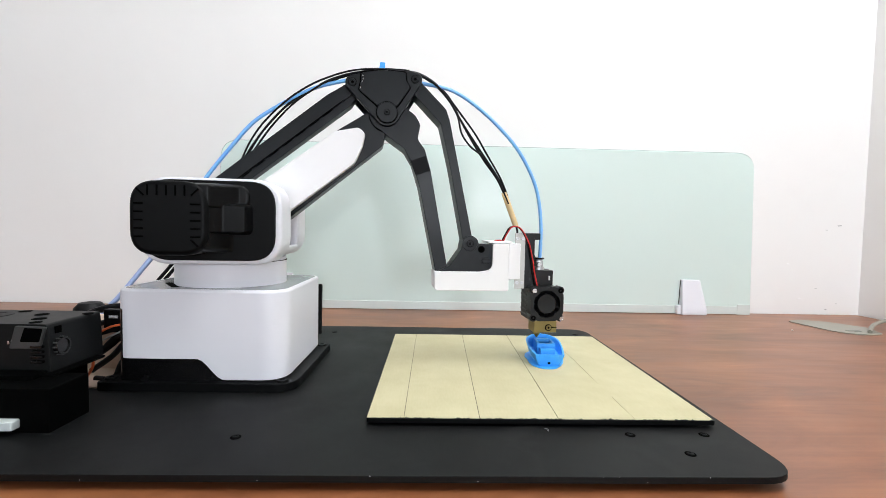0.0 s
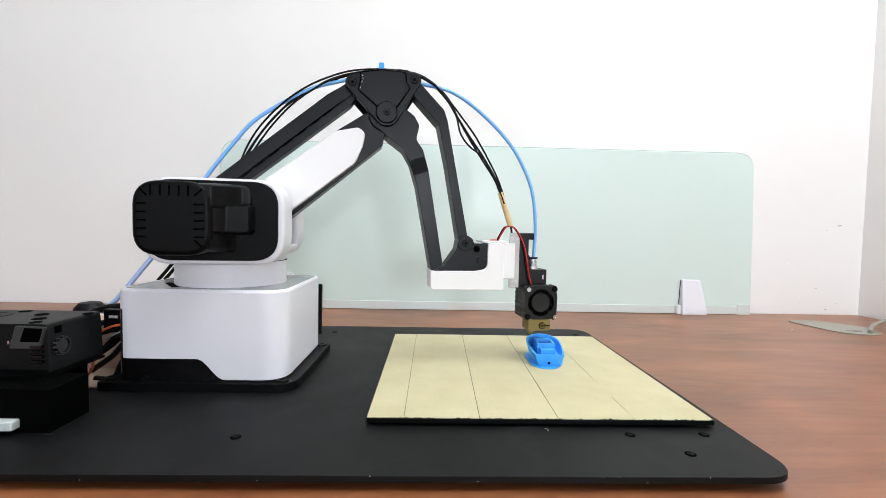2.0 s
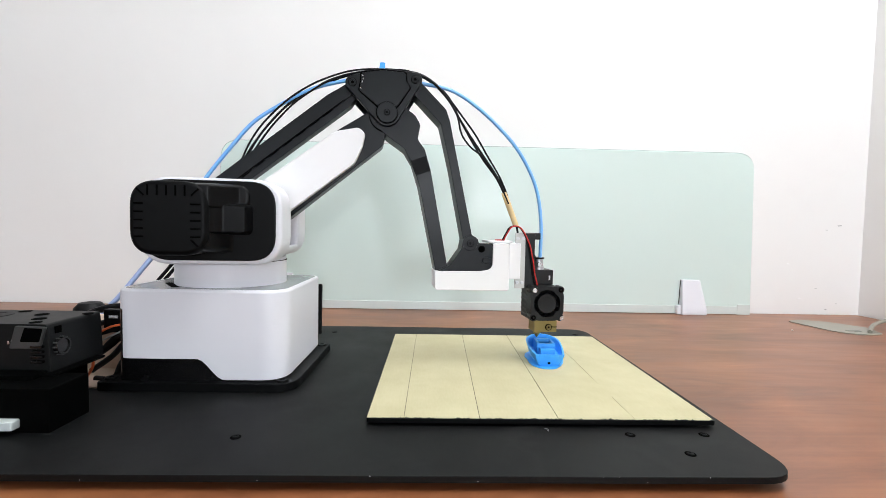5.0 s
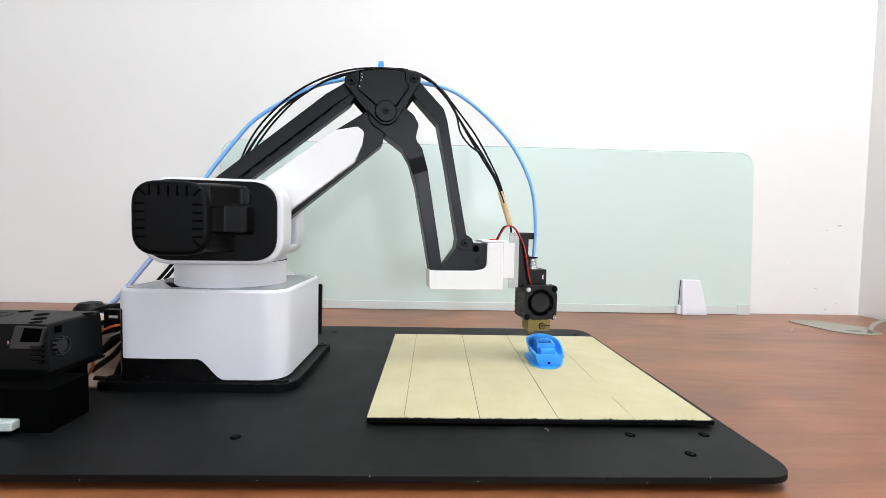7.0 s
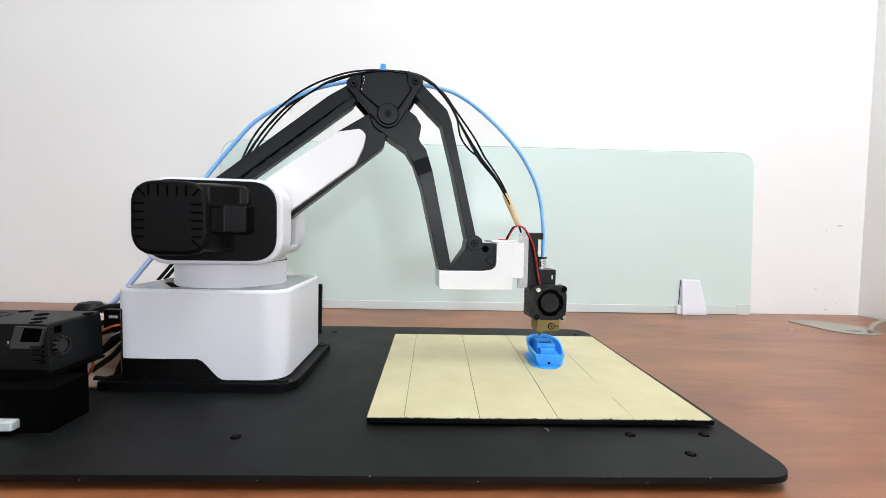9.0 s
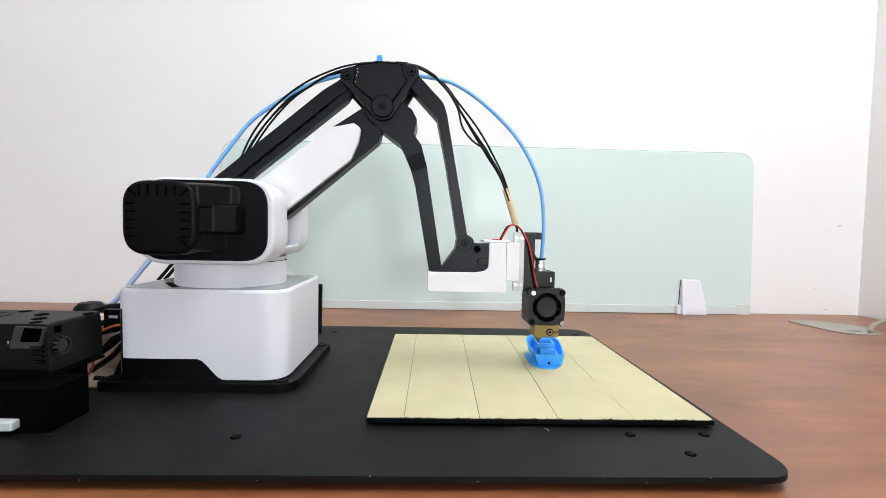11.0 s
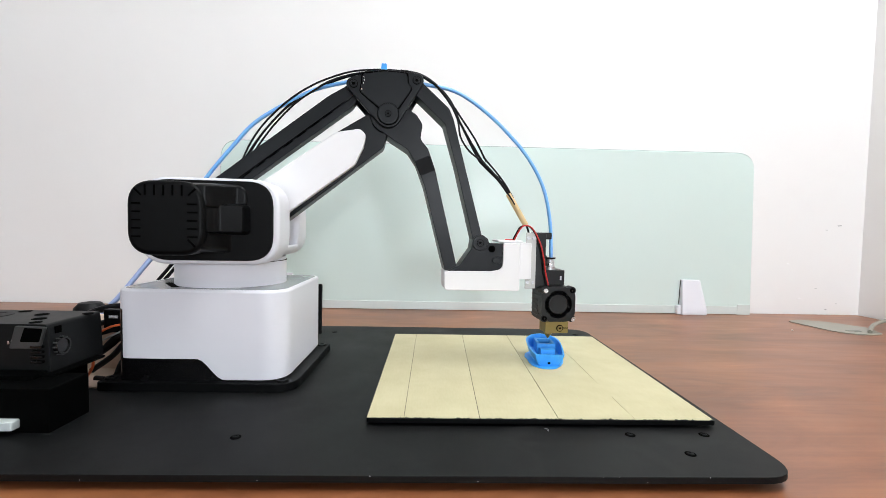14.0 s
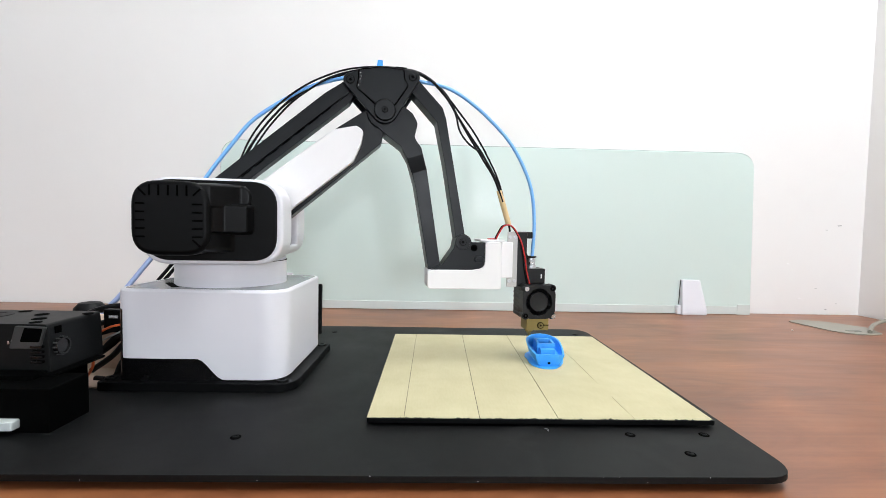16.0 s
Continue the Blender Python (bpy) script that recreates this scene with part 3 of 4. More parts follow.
# ---- cables between feeder and robot ----
for nm_, mt, lb, rr, pts in (
        ("cable", ORANGE, "thin orange wire curving to the robot base", 0.0009, [(-0.228, 0.074, 0.030), (-0.2235, 0.075, 0.0410), (-0.2185, 0.075, 0.0450), (-0.2130, 0.076, 0.0485), (-0.2050, 0.077, 0.0510), (-0.186, 0.080, 0.053)]),
        ("cable", ORANGE, "thin orange wire hanging to the board", 0.0010, [(-0.224, 0.060, 0.036), (-0.2155, 0.062, 0.0300), (-0.2140, 0.062, 0.0240), (-0.2165, 0.062, 0.0180), (-0.224, 0.064, 0.0105), (-0.234, 0.066, 0.0092)]),
        ("cable", RUBBER, "black cable running into the robot base", 0.0021, [(-0.222, 0.078, 0.026), (-0.212, 0.084, 0.040), (-0.199, 0.088, 0.047), (-0.184, 0.092, 0.050)]),
        ("cable", RUBBER, "black cable running down to the board", 0.0021, [(-0.186, 0.084, 0.046), (-0.194, 0.080, 0.036), (-0.201, 0.074, 0.022), (-0.206, 0.072, 0.0103), (-0.22, 0.072, 0.0103)]),
        ("cable", RUBBER, "thick black cable behind the feeder", 0.0028, [(-0.26, 0.11, 0.050), (-0.235, 0.112, 0.0585), (-0.21, 0.114, 0.058), (-0.185, 0.116, 0.055)]),
        ("cable", RUBBER, "black cable with dull sheath behind the feeder", 0.0024, [(-0.25, 0.10, 0.036), (-0.228, 0.102, 0.040), (-0.205, 0.104, 0.042), (-0.185, 0.106, 0.041)]),
        ("cable", STEEL, "grey bare wire beside the base", 0.0006, [(-0.222, 0.075, 0.036), (-0.208, 0.080, 0.044), (-0.196, 0.086, 0.050), (-0.185, 0.09, 0.052)])):
    thing(nm_, hose(pts, rr, 8, 10), mt, lb, "cable", group="cables at the robot base")
for pts in ([(-0.240, 0.095, 0.046), (-0.222, 0.096, 0.050), (-0.205, 0.097, 0.0505), (-0.186, 0.098, 0.048)],
            [(-0.236, 0.090, 0.020), (-0.222, 0.091, 0.030), (-0.206, 0.092, 0.044), (-0.186, 0.094, 0.0545)],
            [(-0.232, 0.085, 0.012), (-0.216, 0.086, 0.024), (-0.205, 0.087, 0.036), (-0.186, 0.088, 0.043)]):
    thing("cable", hose(pts, 0.0023, 8, 10), RUBBER, "black cable running into the robot base", "cable", group="cables at the robot base")
cable_plug = thing("plug", box(-0.228, -0.1965, 0.093, 0.0985, 0.041, 0.060, 0.001), RUBBER, "black plug with a small pale label on a cable", "plug")
part("label", box(-0.2235, -0.2165, 0.0925, 0.0931, 0.0528, 0.0550, 0.0002), WHITE, cable_plug, "small pale label", pose(0, 0, 0))
thing("card_sheet", slab(rounded([(-0.262, 0.062, 0.002), (-0.2060, 0.056, 0.002), (-0.2060, 0.0995, 0.002), (-0.262, 0.0995, 0.002)]), BOARD_Z, BOARD_Z + 0.0012), CARD, "flat beige card lying under the cables", "cardboard")
thing("card_block", box(-0.262, -0.2050, 0.100, 0.130, BOARD_Z, 0.049, 0.0006), CARD, "plain beige cardboard block behind the cables", "cardboard block")
thing("cable_grommet", turned([(0, 0), (0.011, 0), (0.0135, 0.004), (0.013, 0.008), (0.009, 0.0125), (0, 0.014)], 28, "Z", (-0.292, 0.165, BOARD_Z + 0.032)), RUBBER, "black rounded plug behind the feeder", "plug")
thing("plug_block", box(-0.305, -0.262, 0.148, 0.185, BOARD_Z, BOARD_Z + 0.034, 0.002), RUBBER, "black power plug block on the board", "plug")

# ---- robot arm ----
AXIS = (-0.130, 0.108, BOARD_Z)
SHOULDER_R, SHOULDER_Z = 0.0141, 0.1259
UPPER, FORE = 0.1472, 0.1456
TL, TR = (-0.0285, 0.0233), (0.0230, 0.0286)
MOVES = []

robot = thing("robot_arm", None, None, "white and black desktop robot arm carrying a print head", "robot arm", pose(*AXIS))

foot_o = rounded([(-0.0745, -0.0575, 0.004), (0.0690, -0.0575, 0.017), (0.0700, 0.062, 0.005), (-0.0745, 0.062, 0.005)], 8)
foot = part("foot_plate", slab(foot_o, 0.0, 0.0065, 0.0004, 1), BLACK, robot, "black foot flange")
for sx, sy in ((-0.069, -0.048), (0.0580, -0.0495), (0.0630, 0.0545), (-0.068, 0.055)):
    part("bolt", turned([(0, 0.0003), (0.0018, 0.0003), (0.0020, 0.0012), (0.0042, 0.0012), (0.0046, 0.0004), (0.0046, -0.0006), (0, -0.0006)], 20, "Z", (sx, sy, 0.0066)), MATT, foot)
core_o = rounded([(-0.0632, -0.0525, 0.010), (0.059, -0.0525, 0.030), (0.0590, 0.058, 0.017), (-0.0632, 0.058, 0.017)], 8)
part("base_core", slab(core_o, 0.006, 0.060, 0.0006), GLOSSY, robot, "glossy black lower trim")


def base_shell():
    """White box with rounded corners, whose lower rim steps up in front."""
    b = bmesh.new()
    o = rounded([(-0.0645, -0.0535, 0.015), (-0.0200, -0.0535, 0), (-0.012, -0.0535, 0), (-0.006, -0.0535, 0), (-0.003, -0.0535, 0), (0.000, -0.0535, 0), (0.003, -0.0535, 0), (0.006, -0.0535, 0), (0.009, -0.0535, 0),
                 (0.012, -0.0535, 0), (0.015, -0.0535, 0), (0.019, -0.0535, 0), (0.0605, -0.0535, 0.034), (0.0602, 0.059, 0.012), (-0.0645, 0.059, 0.017)], 10)
    def rim(x):
        t = min(1, max(0, (x + 0.0035) / 0.020))
        return 0.0235 - 0.0155 * t * t * (3 - 2 * t)
    def ring(inset, z):
        return [b.verts.new((x * (1 - inset / 0.063), (y - 0.003) * (1 - inset / 0.056) + 0.003, rim(x) if z is None else z)) for x, y in o]
    rings = [ring(0.004, None), ring(0.0, None), ring(0.0, 0.0725), ring(0.0004, 0.0738), ring(0.0014, 0.0748), ring(0.0026, 0.0750), ring(0.0030, 0.0742), ring(0.02, 0.0742)]
    for a, c in zip(rings, rings[1:]):
        for i in range(len(a)):
            b.faces.new((a[i - 1], a[i], c[i], c[i - 1]))
    bmesh.ops.recalc_face_normals(b, faces=b.faces)
    return b


shell = part("base_shell", base_shell(), WHITE, robot, "white satin base housing")
top_o = rounded([(-0.0612, -0.0502, 0.012), (0.0575, -0.0502, 0.031), (0.0570, 0.0558, 0.009), (-0.0612, 0.0558, 0.014)], 10)
part("top_plate", slab(top_o, 0.0735, 0.0749, 0.0003), TOPGREY, shell, "grey top plate")
part("cable_slot", box(-0.015, 0.015, -0.0024, 0.0024, 0.0745, 0.0753, 0.0002), DARK, shell, m=pose(-0.0350, -0.0290, 0, 0, 0, -52))
part("side_port", box(0.0530, 0.0612, 0.0590, 0.0630, 0.016, 0.066, 0.0012), BLACK, shell, "black port cover at the back")

# turret: collar, housing and motor cover turn together
turret = part("turret", turned([(0, 0.0745), (0.0432, 0.0745), (0.0432, 0.0935), (0.0428, 0.0942), (0.0428, 0.0968), (0, 0.0968)], 64), WHITE, robot, "white turning collar")
ZS = SHOULDER_Z
part("seam", turned([(0.040, 0.0938), (0.04345, 0.0938), (0.04345, 0.0943), (0.040, 0.0943)], 64), DARK, turret)
def block(x0, x1, z0, z1, r):
    return rounded([(x0, ZS + z0, r), (x1, ZS + z0, r), (x1, ZS + z1, r), (x0, ZS + z1, r)], 8)
part("housing", prism(block(-0.0462, 0.0520, -0.0322, 0.0310, 0.021), -0.0555, -0.0215, 0.0025, 3), WHITE, turret, "white front motor housing")
part("housing", prism(block(-0.0455, 0.0505, -0.0300, 0.0310, 0.020), 0.0215, 0.0530, 0.0025, 3), WHITE, turret, "white rear motor housing")
part("housing_core", prism(block(-0.0450, 0.0400, -0.0290, 0.0150, 0.014), -0.0215, 0.0215), WHITE, turret)
part("housing_lip", prism(rounded([(0.036, ZS - 0.0295, 0.002), (0.0485, ZS - 0.0240, 0.006), (0.0500, ZS - 0.0190, 0.002), (0.0385, ZS - 0.0205, 0.001)]), -0.0215, 0.0215, 0.0006), WHITE, turret)
part("cover", prism(block(-0.0425, 0.0478, -0.0290, 0.0290, 0.0185), -0.0580, -0.0550, 0.001, 2), BLACK, turret, "black side cover")
capb = prism(block(-0.0408, 0.0090, -0.0243, 0.0262, 0.0170), -0.0800, -0.0575)
es = [e for e in capb.edges if all(v.co.y < -0.0799 for v in e.verts)]
bmesh.ops.bevel(capb, geom=es, offset=0.0038, segments=7, profile=0.5, affect="EDGES", clamp_overlap=True)
part("motor_cap", capb, BLACK, turret, "black rounded motor cap with vent slots")


def gear_cover():
    """Moulded cover that flows from the cap down to a gear box and a shallow shoulder above and below it."""
    def ease(v):
        v = min(1.0, max(0.0, v))
        return v * v * (3 - 2 * v)

    def inside(x, z, x1, z0, z1, corner, round_edge):
        """Rounded falloff towards the right, upper and lower edge of a lump."""
        cx, cz, h = x - (x1 - corner), abs(z - (z0 + z1) / 2) - ((z1 - z0) / 2 - corner), corner
        d = h - (math.hypot(max(cx, 0), max(cz, 0)) + min(max(cx, cz), 0))
        v = min(1.0, max(0.0, d / round_edge))
        return math.sqrt(max(0.0, 1 - (1 - v) ** 2))

    def height(x, z):
        gear = (0.0125 + 0.0085 * ease((0.0160 - x) / 0.0100)) * inside(x, z, 0.0318, -0.0095, 0.0120, 0.0030, 0.0022)
        over = (0.0022 + 0.0185 * ease((0.0240 - x) / 0.0165)) * inside(x, z, 0.0305, 0.0070, 0.0264, 0.0085, 0.0030)
        under = (0.0006 + 0.0200 * ease((0.0200 - x) / 0.0150)) * inside(x, z, 0.0300, -0.0228, -0.0050, 0.0080, 0.0050)
        return max(gear, over, under)

    b = bmesh.new()
    nx, nz = 76, 104
    grid = [[b.verts.new((-0.002 + 0.036 * i / nx, -0.0572 - height(-0.002 + 0.036 * i / nx, -0.0235 + 0.0505 * j / nz), ZS - 0.0235 + 0.0505 * j / nz))
             for i in range(nx + 1)] for j in range(nz + 1)]
    for j in range(nz):
        for i in range(nx):
            b.faces.new((grid[j][i], grid[j][i + 1], grid[j + 1][i + 1], grid[j + 1][i]))
    rim = grid[0] + [row[-1] for row in grid[1:]] + grid[-1][-2::-1] + [row[0] for row in grid[-2:0:-1]]
    low = [b.verts.new((v.co.x, -0.0560, v.co.z)) for v in rim]
    for i in range(len(rim)):
        b.faces.new((rim[i - 1], low[i - 1], low[i], rim[i]))
    b.faces.new(low)
    bmesh.ops.recalc_face_normals(b, faces=b.faces)
    return b


part("gear_cover", gear_cover(), COVER, turret, "black moulded gear cover")
for k in range(5):
    part("vent_slot", box(-0.00055, 0.00055, -0.0804, -0.0785, 0.0, 0.0070, 0.0001), DARK, turret, m=pose(-0.0285 + k * 0.0058, 0, ZS + 0.0160))
for sx, length in ((-0.0370, 0.0056), (-0.0020, 0.0066)):
    for k in range(5):
        part("vent_slot", box(0, length, -0.0804, -0.0785, -0.00055, 0.00055, 0.0001), DARK, turret, m=pose(sx, 0, ZS + 0.0105 - k * 0.0055))
for sx, sz, a in ((-0.0355, 0.0205, 45), (0.0034, 0.0210, 135), (0.0030, -0.0180, 225)):
    part("vent_slot", box(0, 0.0066, -0.0804, -0.0785, -0.00055, 0.00055, 0.0001), DARK, turret, m=pose(sx, 0, ZS + sz, 0, a, 0))

# upper arm, along its own x from the shoulder
core = prism(rounded(mm([(-6, -12, 6), (28, -19, 3), (128, -18.5, 6), (136, -12, 8), (158, -9, 9), (158, 9, 9), (146, 11, 4), (136, 11, 4), (104, 14.5, 8), (40, 13, 2), (-6, 12, 6)])), -0.0128, 0.0040, 0.0008)
upper_arm = part("upper_arm", core, ARM, robot, "black upper arm core")
wsh = prism(rounded(mm([(20, -15.2, 3), (100, -16.6, 7), (114, -9.5, 6), (123, -2, 6), (121, 5, 4), (104, 14, 2), (34, 17, 2), (20, 16, 2)])), -0.0172, 0.0060, 0.0012, 3)
# Brighter white than the base: stronger light on the arm put into the colour.
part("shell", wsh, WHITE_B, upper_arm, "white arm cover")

# upper link, along its own x from the bracket's rear pivot
lk = prism(rounded(mm([(5, -4, 4), (5, 4, 4), (-8, 4.5, 4), (-22, 6.2, 6), (-147, 6.6, 2), (-147, -4.5, 2), (-24, -5.5, 2), (-9, -6, 4)])), -0.0120, 0.0040, 0.0007)
upper_link = part("upper_link", lk, ARM, robot, "black upper link rod")
part("flange", prism(rounded(mm([(-3, -4), (-147, -4), (-147, -10.5), (-12, -12.0), (-3, -9)], 1.5)), -0.0105, 0.0010, 0.0006), ARM, upper_link)
for k in range(7):
    part("groove_or_shade", prism(rounded(mm([(-36 - k * 14, -5.2), (-26 - k * 14, -5.2), (-26 - k * 14, -6.2), (-36 - k * 14, -6.2)], 0.2), 2), -0.0108, -0.0095), DARK, upper_link)

part("groove_or_shade", prism(rounded(mm([(-14, -4.9), (-147, -4.0), (-147, -4.5), (-14, -5.4)], 0.1), 2), -0.0122, -0.0100), DARK, upper_link)

# bracket at the elbow
tri = hull([(-28.5, 23.3, 5.8), (23.0, 28.6, 6.0), (0, 0, 10.9), (-4, 24.4, 12.0)], 48)
elbow_bracket = part("elbow_bracket", prism(tri, -0.0195, -0.0140, 0.0009), ARM, robot, "black triangular elbow bracket")
part("back_plate", prism(tri, 0.0140, 0.0195, 0.0009), ARM, elbow_bracket)
part("web", prism(hull([(-12, 24, 8), (8, 26, 7), (-2, 16, 5)], 24), -0.0142, 0.0142), ARM, elbow_bracket)
def inner(g):
    return rounded(mm([(-21.5 - g, 31.2 + g, 3), (-4, 34.4 + g, 8), (15.2 + g, 33.6 + g, 3), (15.6 + g, 26.5, 3), (19 + g, 21.0, 3), (8 + g, 5 - g, 3), (-7.5 - g, 5 - g, 3), (-23 - g, 17.0, 3), (-21.5 - g, 24.5, 3)]), 5)
part("groove_or_shade", prism(inner(0.95), -0.0197, -0.0190), DARK, elbow_bracket)
part("panel", prism(inner(0.0), -0.0203, -0.0190, 0.0003), ARM, elbow_bracket)
part("groove_or_shade", prism(hull([(0, 0, 9.1)], 40), -0.0204, -0.0190), DARK, elbow_bracket)
part("boss", prism(hull([(0, 0, 8.5)], 40), -0.0212, -0.0190, 0.0004), ARM, elbow_bracket)
for gx, gz, ga in ((-20.2, 29.0, 40), (-19.8, 26.6, 75), (-20.6, 24.0, 100), (-21.8, 19.0, 60)):
    part("glue_mark", box(-0.0007, 0.0007, -0.0001, 0.0002, -0.00022, 0.00022, 0.0001), CHIP, elbow_bracket, m=pose(gx / 1000, -0.0204, gz / 1000, 0, ga, 0))
for bx, bz, br, by in ((0, 0, 2.3, -0.0212), (-28.5, 23.3, 3.0, -0.0197), (23, 28.6, 3.0, -0.0197)):
    part("groove_or_shade", prism(hull([(bx, bz, br + 0.45)], 24), by - 0.0001, by + 0.0003), DARK, elbow_bracket)
    part("screw", screw(bx / 1000, bz / 1000, br / 1000, by + 0.0003, 0.0006), ARM, elbow_bracket)
part("clip", prism(rounded(mm([(-7.6, 38), (-1.8, 38), (-2.2, 46.9), (-6.4, 46.9)], 0.8)), -0.003, 0.003, 0.0004), BLUE, elbow_bracket, "bright blue printed clip")
part("tie_head", prism(rounded(mm([(7, 36), (18, 36), (16.5, 42.3), (9, 42.5)], 1.5)), -0.003, 0.003, 0.0006), BLACK, elbow_bracket)

# forearm and lower link, along their own x from the elbow side
fo = rounded(mm([(-11, -6, 8), (-11, 9, 8), (-2, 15.5, 4), (8, 22.5, 5), (17, 24.2, 6), (27, 18, 5), (37, 21.3, 4), (56, 20.2, 4), (146, 5.5, 4), (152, 0, 4), (146, -5.5, 4), (66, 6.3, 4), (45, 7.2, 4), (32, 4.6, 6), (19, -4.6, 6), (4, -14, 6)]), 5)
forearm = part("forearm", chamfered(fo, -0.0118, 0.0125, (0, -1), 0.0030), ARM, robot, "black cranked forearm")
step = prism(rounded(mm([(-11, -6, 8), (-11, 9, 8), (-2, 15.5, 4), (8, 22.5, 5), (17, 24.2, 6), (27, 18.2, 4), (57, 20.0), (57, 6.6), (32, 4.6, 6), (19, -4.6, 6), (4, -14, 6)]), 5), -0.0150, -0.0116)
for v in step.verts:
    if v.co.x > 0.050 and v.co.y < -0.0149:
        v.co.x -= 0.014
part("raised_cheek", finish(step, 0.0003, 1, 8), ARM, forearm)
# Dark disc, no real groove: stands in for the shade round the hub.
part("groove_or_shade", prism(hull([(0, 0, 15.1)], 48), -0.0147, -0.0136), DARK, forearm)
part("hub", prism(hull([(0, 0, 14.6)], 48), -0.01492, 0.0120, 0.0004), ARM, forearm)
part("rear_lobe", prism(hull([(13, 11, 13.6)], 40), 0.0125, 0.0215, 0.0008), ARM, forearm)
lo_ = rounded(mm([(-5.5, -3, 4), (-5, 4, 4), (4, 5.6, 3), (30, 18.0, 6), (40, 18, 6), (141, 4, 3), (152, 3, 5), (152, -3, 5), (141, -4.5, 3), (78, 5.2, 6), (40, 9.5, 3), (9, -4.8, 4)]), 5)
lower_link = part("lower_link", chamfered(lo_, -0.0150, 0.0040, (0, -1), 0.0040), ARM, robot, "black cranked lower link")

# wrist bracket, from the forearm's lower pivot
wb = rounded(mm([(-7, 3, 1), (5.5, 9, 2), (15.5, 23.5, 3), (17, 32.5, 5), (24, 36.5, 5), (30, 32.5, 4), (31, 28.6, 2), (43.8, 28.2, 1), (44.5, 3, 2)]), 6)
wrist = part("wrist_bracket", prism(wb, -0.0168, 0.0030, 0.0007), ARM, robot, "black wrist bracket")
ws = rounded(mm([(-7.6, 4.2, 1), (32, 4.2, 2), (43.3, 6, 8), (43.5, 28.8, 2.5), (58.0, 29, 1.5), (58.6, -13, 2.5), (-7.4, -12.4, 3.5)]), 6)
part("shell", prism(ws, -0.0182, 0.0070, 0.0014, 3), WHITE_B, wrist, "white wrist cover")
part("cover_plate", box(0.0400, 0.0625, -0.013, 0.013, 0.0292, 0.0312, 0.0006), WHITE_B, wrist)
part("boss", prism(hull([(23, 28.6, 6.6)], 32), -0.0185, -0.0150, 0.0005), ARM, wrist)
part("groove_or_shade", prism(hull([(23, 28.6, 3.2)], 24), -0.0187, -0.0180), DARK, wrist)
part("screw", screw(0.023, 0.0286, 0.0027, -0.0184, 0.0006), ARM, wrist)
part("hole", prism(hull([(33.5, 23.6, 3.0)], 24), -0.0170, -0.0160), DARK, wrist)
part("pin", prism(hull([(36.5, 13.6, 2.6), (39.5, 13.6, 2.6)], 24), -0.0190, -0.0160, 0.0006), ARM, wrist, "short black locking pin")

# print head, in the same space as the wrist
head = part("print_head", box(0.0745, 0.0840, -0.0110, 0.0120, -0.0110, 0.0382, 0.0008), FANM, robot, "black print head carrier")
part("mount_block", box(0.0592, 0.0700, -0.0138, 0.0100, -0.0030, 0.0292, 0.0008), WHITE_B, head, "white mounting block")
sb = box(0.0650, 0.0744, -0.0128, -0.0114, -0.0112, 0.0384, 0.0004)
box(0.0730, 0.0744, -0.0114, 0.0120, -0.0112, 0.0384, 0.0002, bm=sb)
part("mount_plate", sb, ALLOY, head, "pale metal angle plate")
for sx, sz in ((0.0672, 0.0335), (0.0719, 0.0335), (0.0672, -0.0060), (0.0719, -0.0060)):
    part("screw", screw(sx, sz, 0.0015, -0.0129, 0.0005), STEEL, head, "small steel screw")
part("cable_arm", box(0.0740, 0.0908, -0.0060, 0.0060, 0.0325, 0.0386, 0.0008), FANM, head)
part("fitting", turned([(0, 0.003), (0.0052, 0.003), (0.0052, 0.0075), (0.0042, 0.0080), (0.0042, 0.0120), (0.0035, 0.0145), (0, 0.0145)], 24, "Z", (0.0915, 0, 0)), STEEL, head, "steel push-fit tube fitting")
part("collar", turned([(0.0, 0.0142), (0.0030, 0.0142), (0.0052, 0.0150), (0.0052, 0.0160), (0.0, 0.0160)], 24, "Z", (0.0915, 0, 0)), BLACK, head, "black release collar")
part("bolt", screw(0.0905, 0.0100, 0.0024, -0.0052, 0.0012), CHROME, head, "bright screw head")
part("heat_sink", box(0.0820, 0.1028, -0.0085, 0.0100, -0.0085, 0.0050, 0.0006), FANM, head)
part("groove_or_shade", box(0.0985, 0.1000, -0.0087, -0.0080, -0.0040, 0.0000, 0.0002), STEEL, head)
part("sink_block", box(0.0780, 0.1040, -0.0128, 0.0070, -0.0388, -0.0088, 0.0008), FANM, head, "black finned block behind the fan")
for k in range(6):
    part("fin", box(0.0774, 0.0784, -0.0115, 0.0060, -0.0365 + k * 0.0045, -0.0350 + k * 0.0045, 0.0002), LEVER, head)
CX, CZ = 0.0925, -0.0236
fb = bmesh.new()
n = 48
def on_square(a):
    c, s = math.cos(a), math.sin(a)
    k = 0.0152 / max(abs(c), abs(s))
    return min(k, 0.0172)
rings = []
for y, inner_r in ((-0.0228, True), (-0.0130, False)):
    out_r = [fb.verts.new((CX + on_square(i * math.tau / n) * math.cos(i * math.tau / n), y, CZ + on_square(i * math.tau / n) * math.sin(i * math.tau / n))) for i in range(n)]
    in_r = [fb.verts.new((CX + 0.0122 * math.cos(i * math.tau / n), y, CZ + 0.0122 * math.sin(i * math.tau / n))) for i in range(n)]
    rings.append((out_r, in_r))
(oa, ia), (ob_, ib) = rings
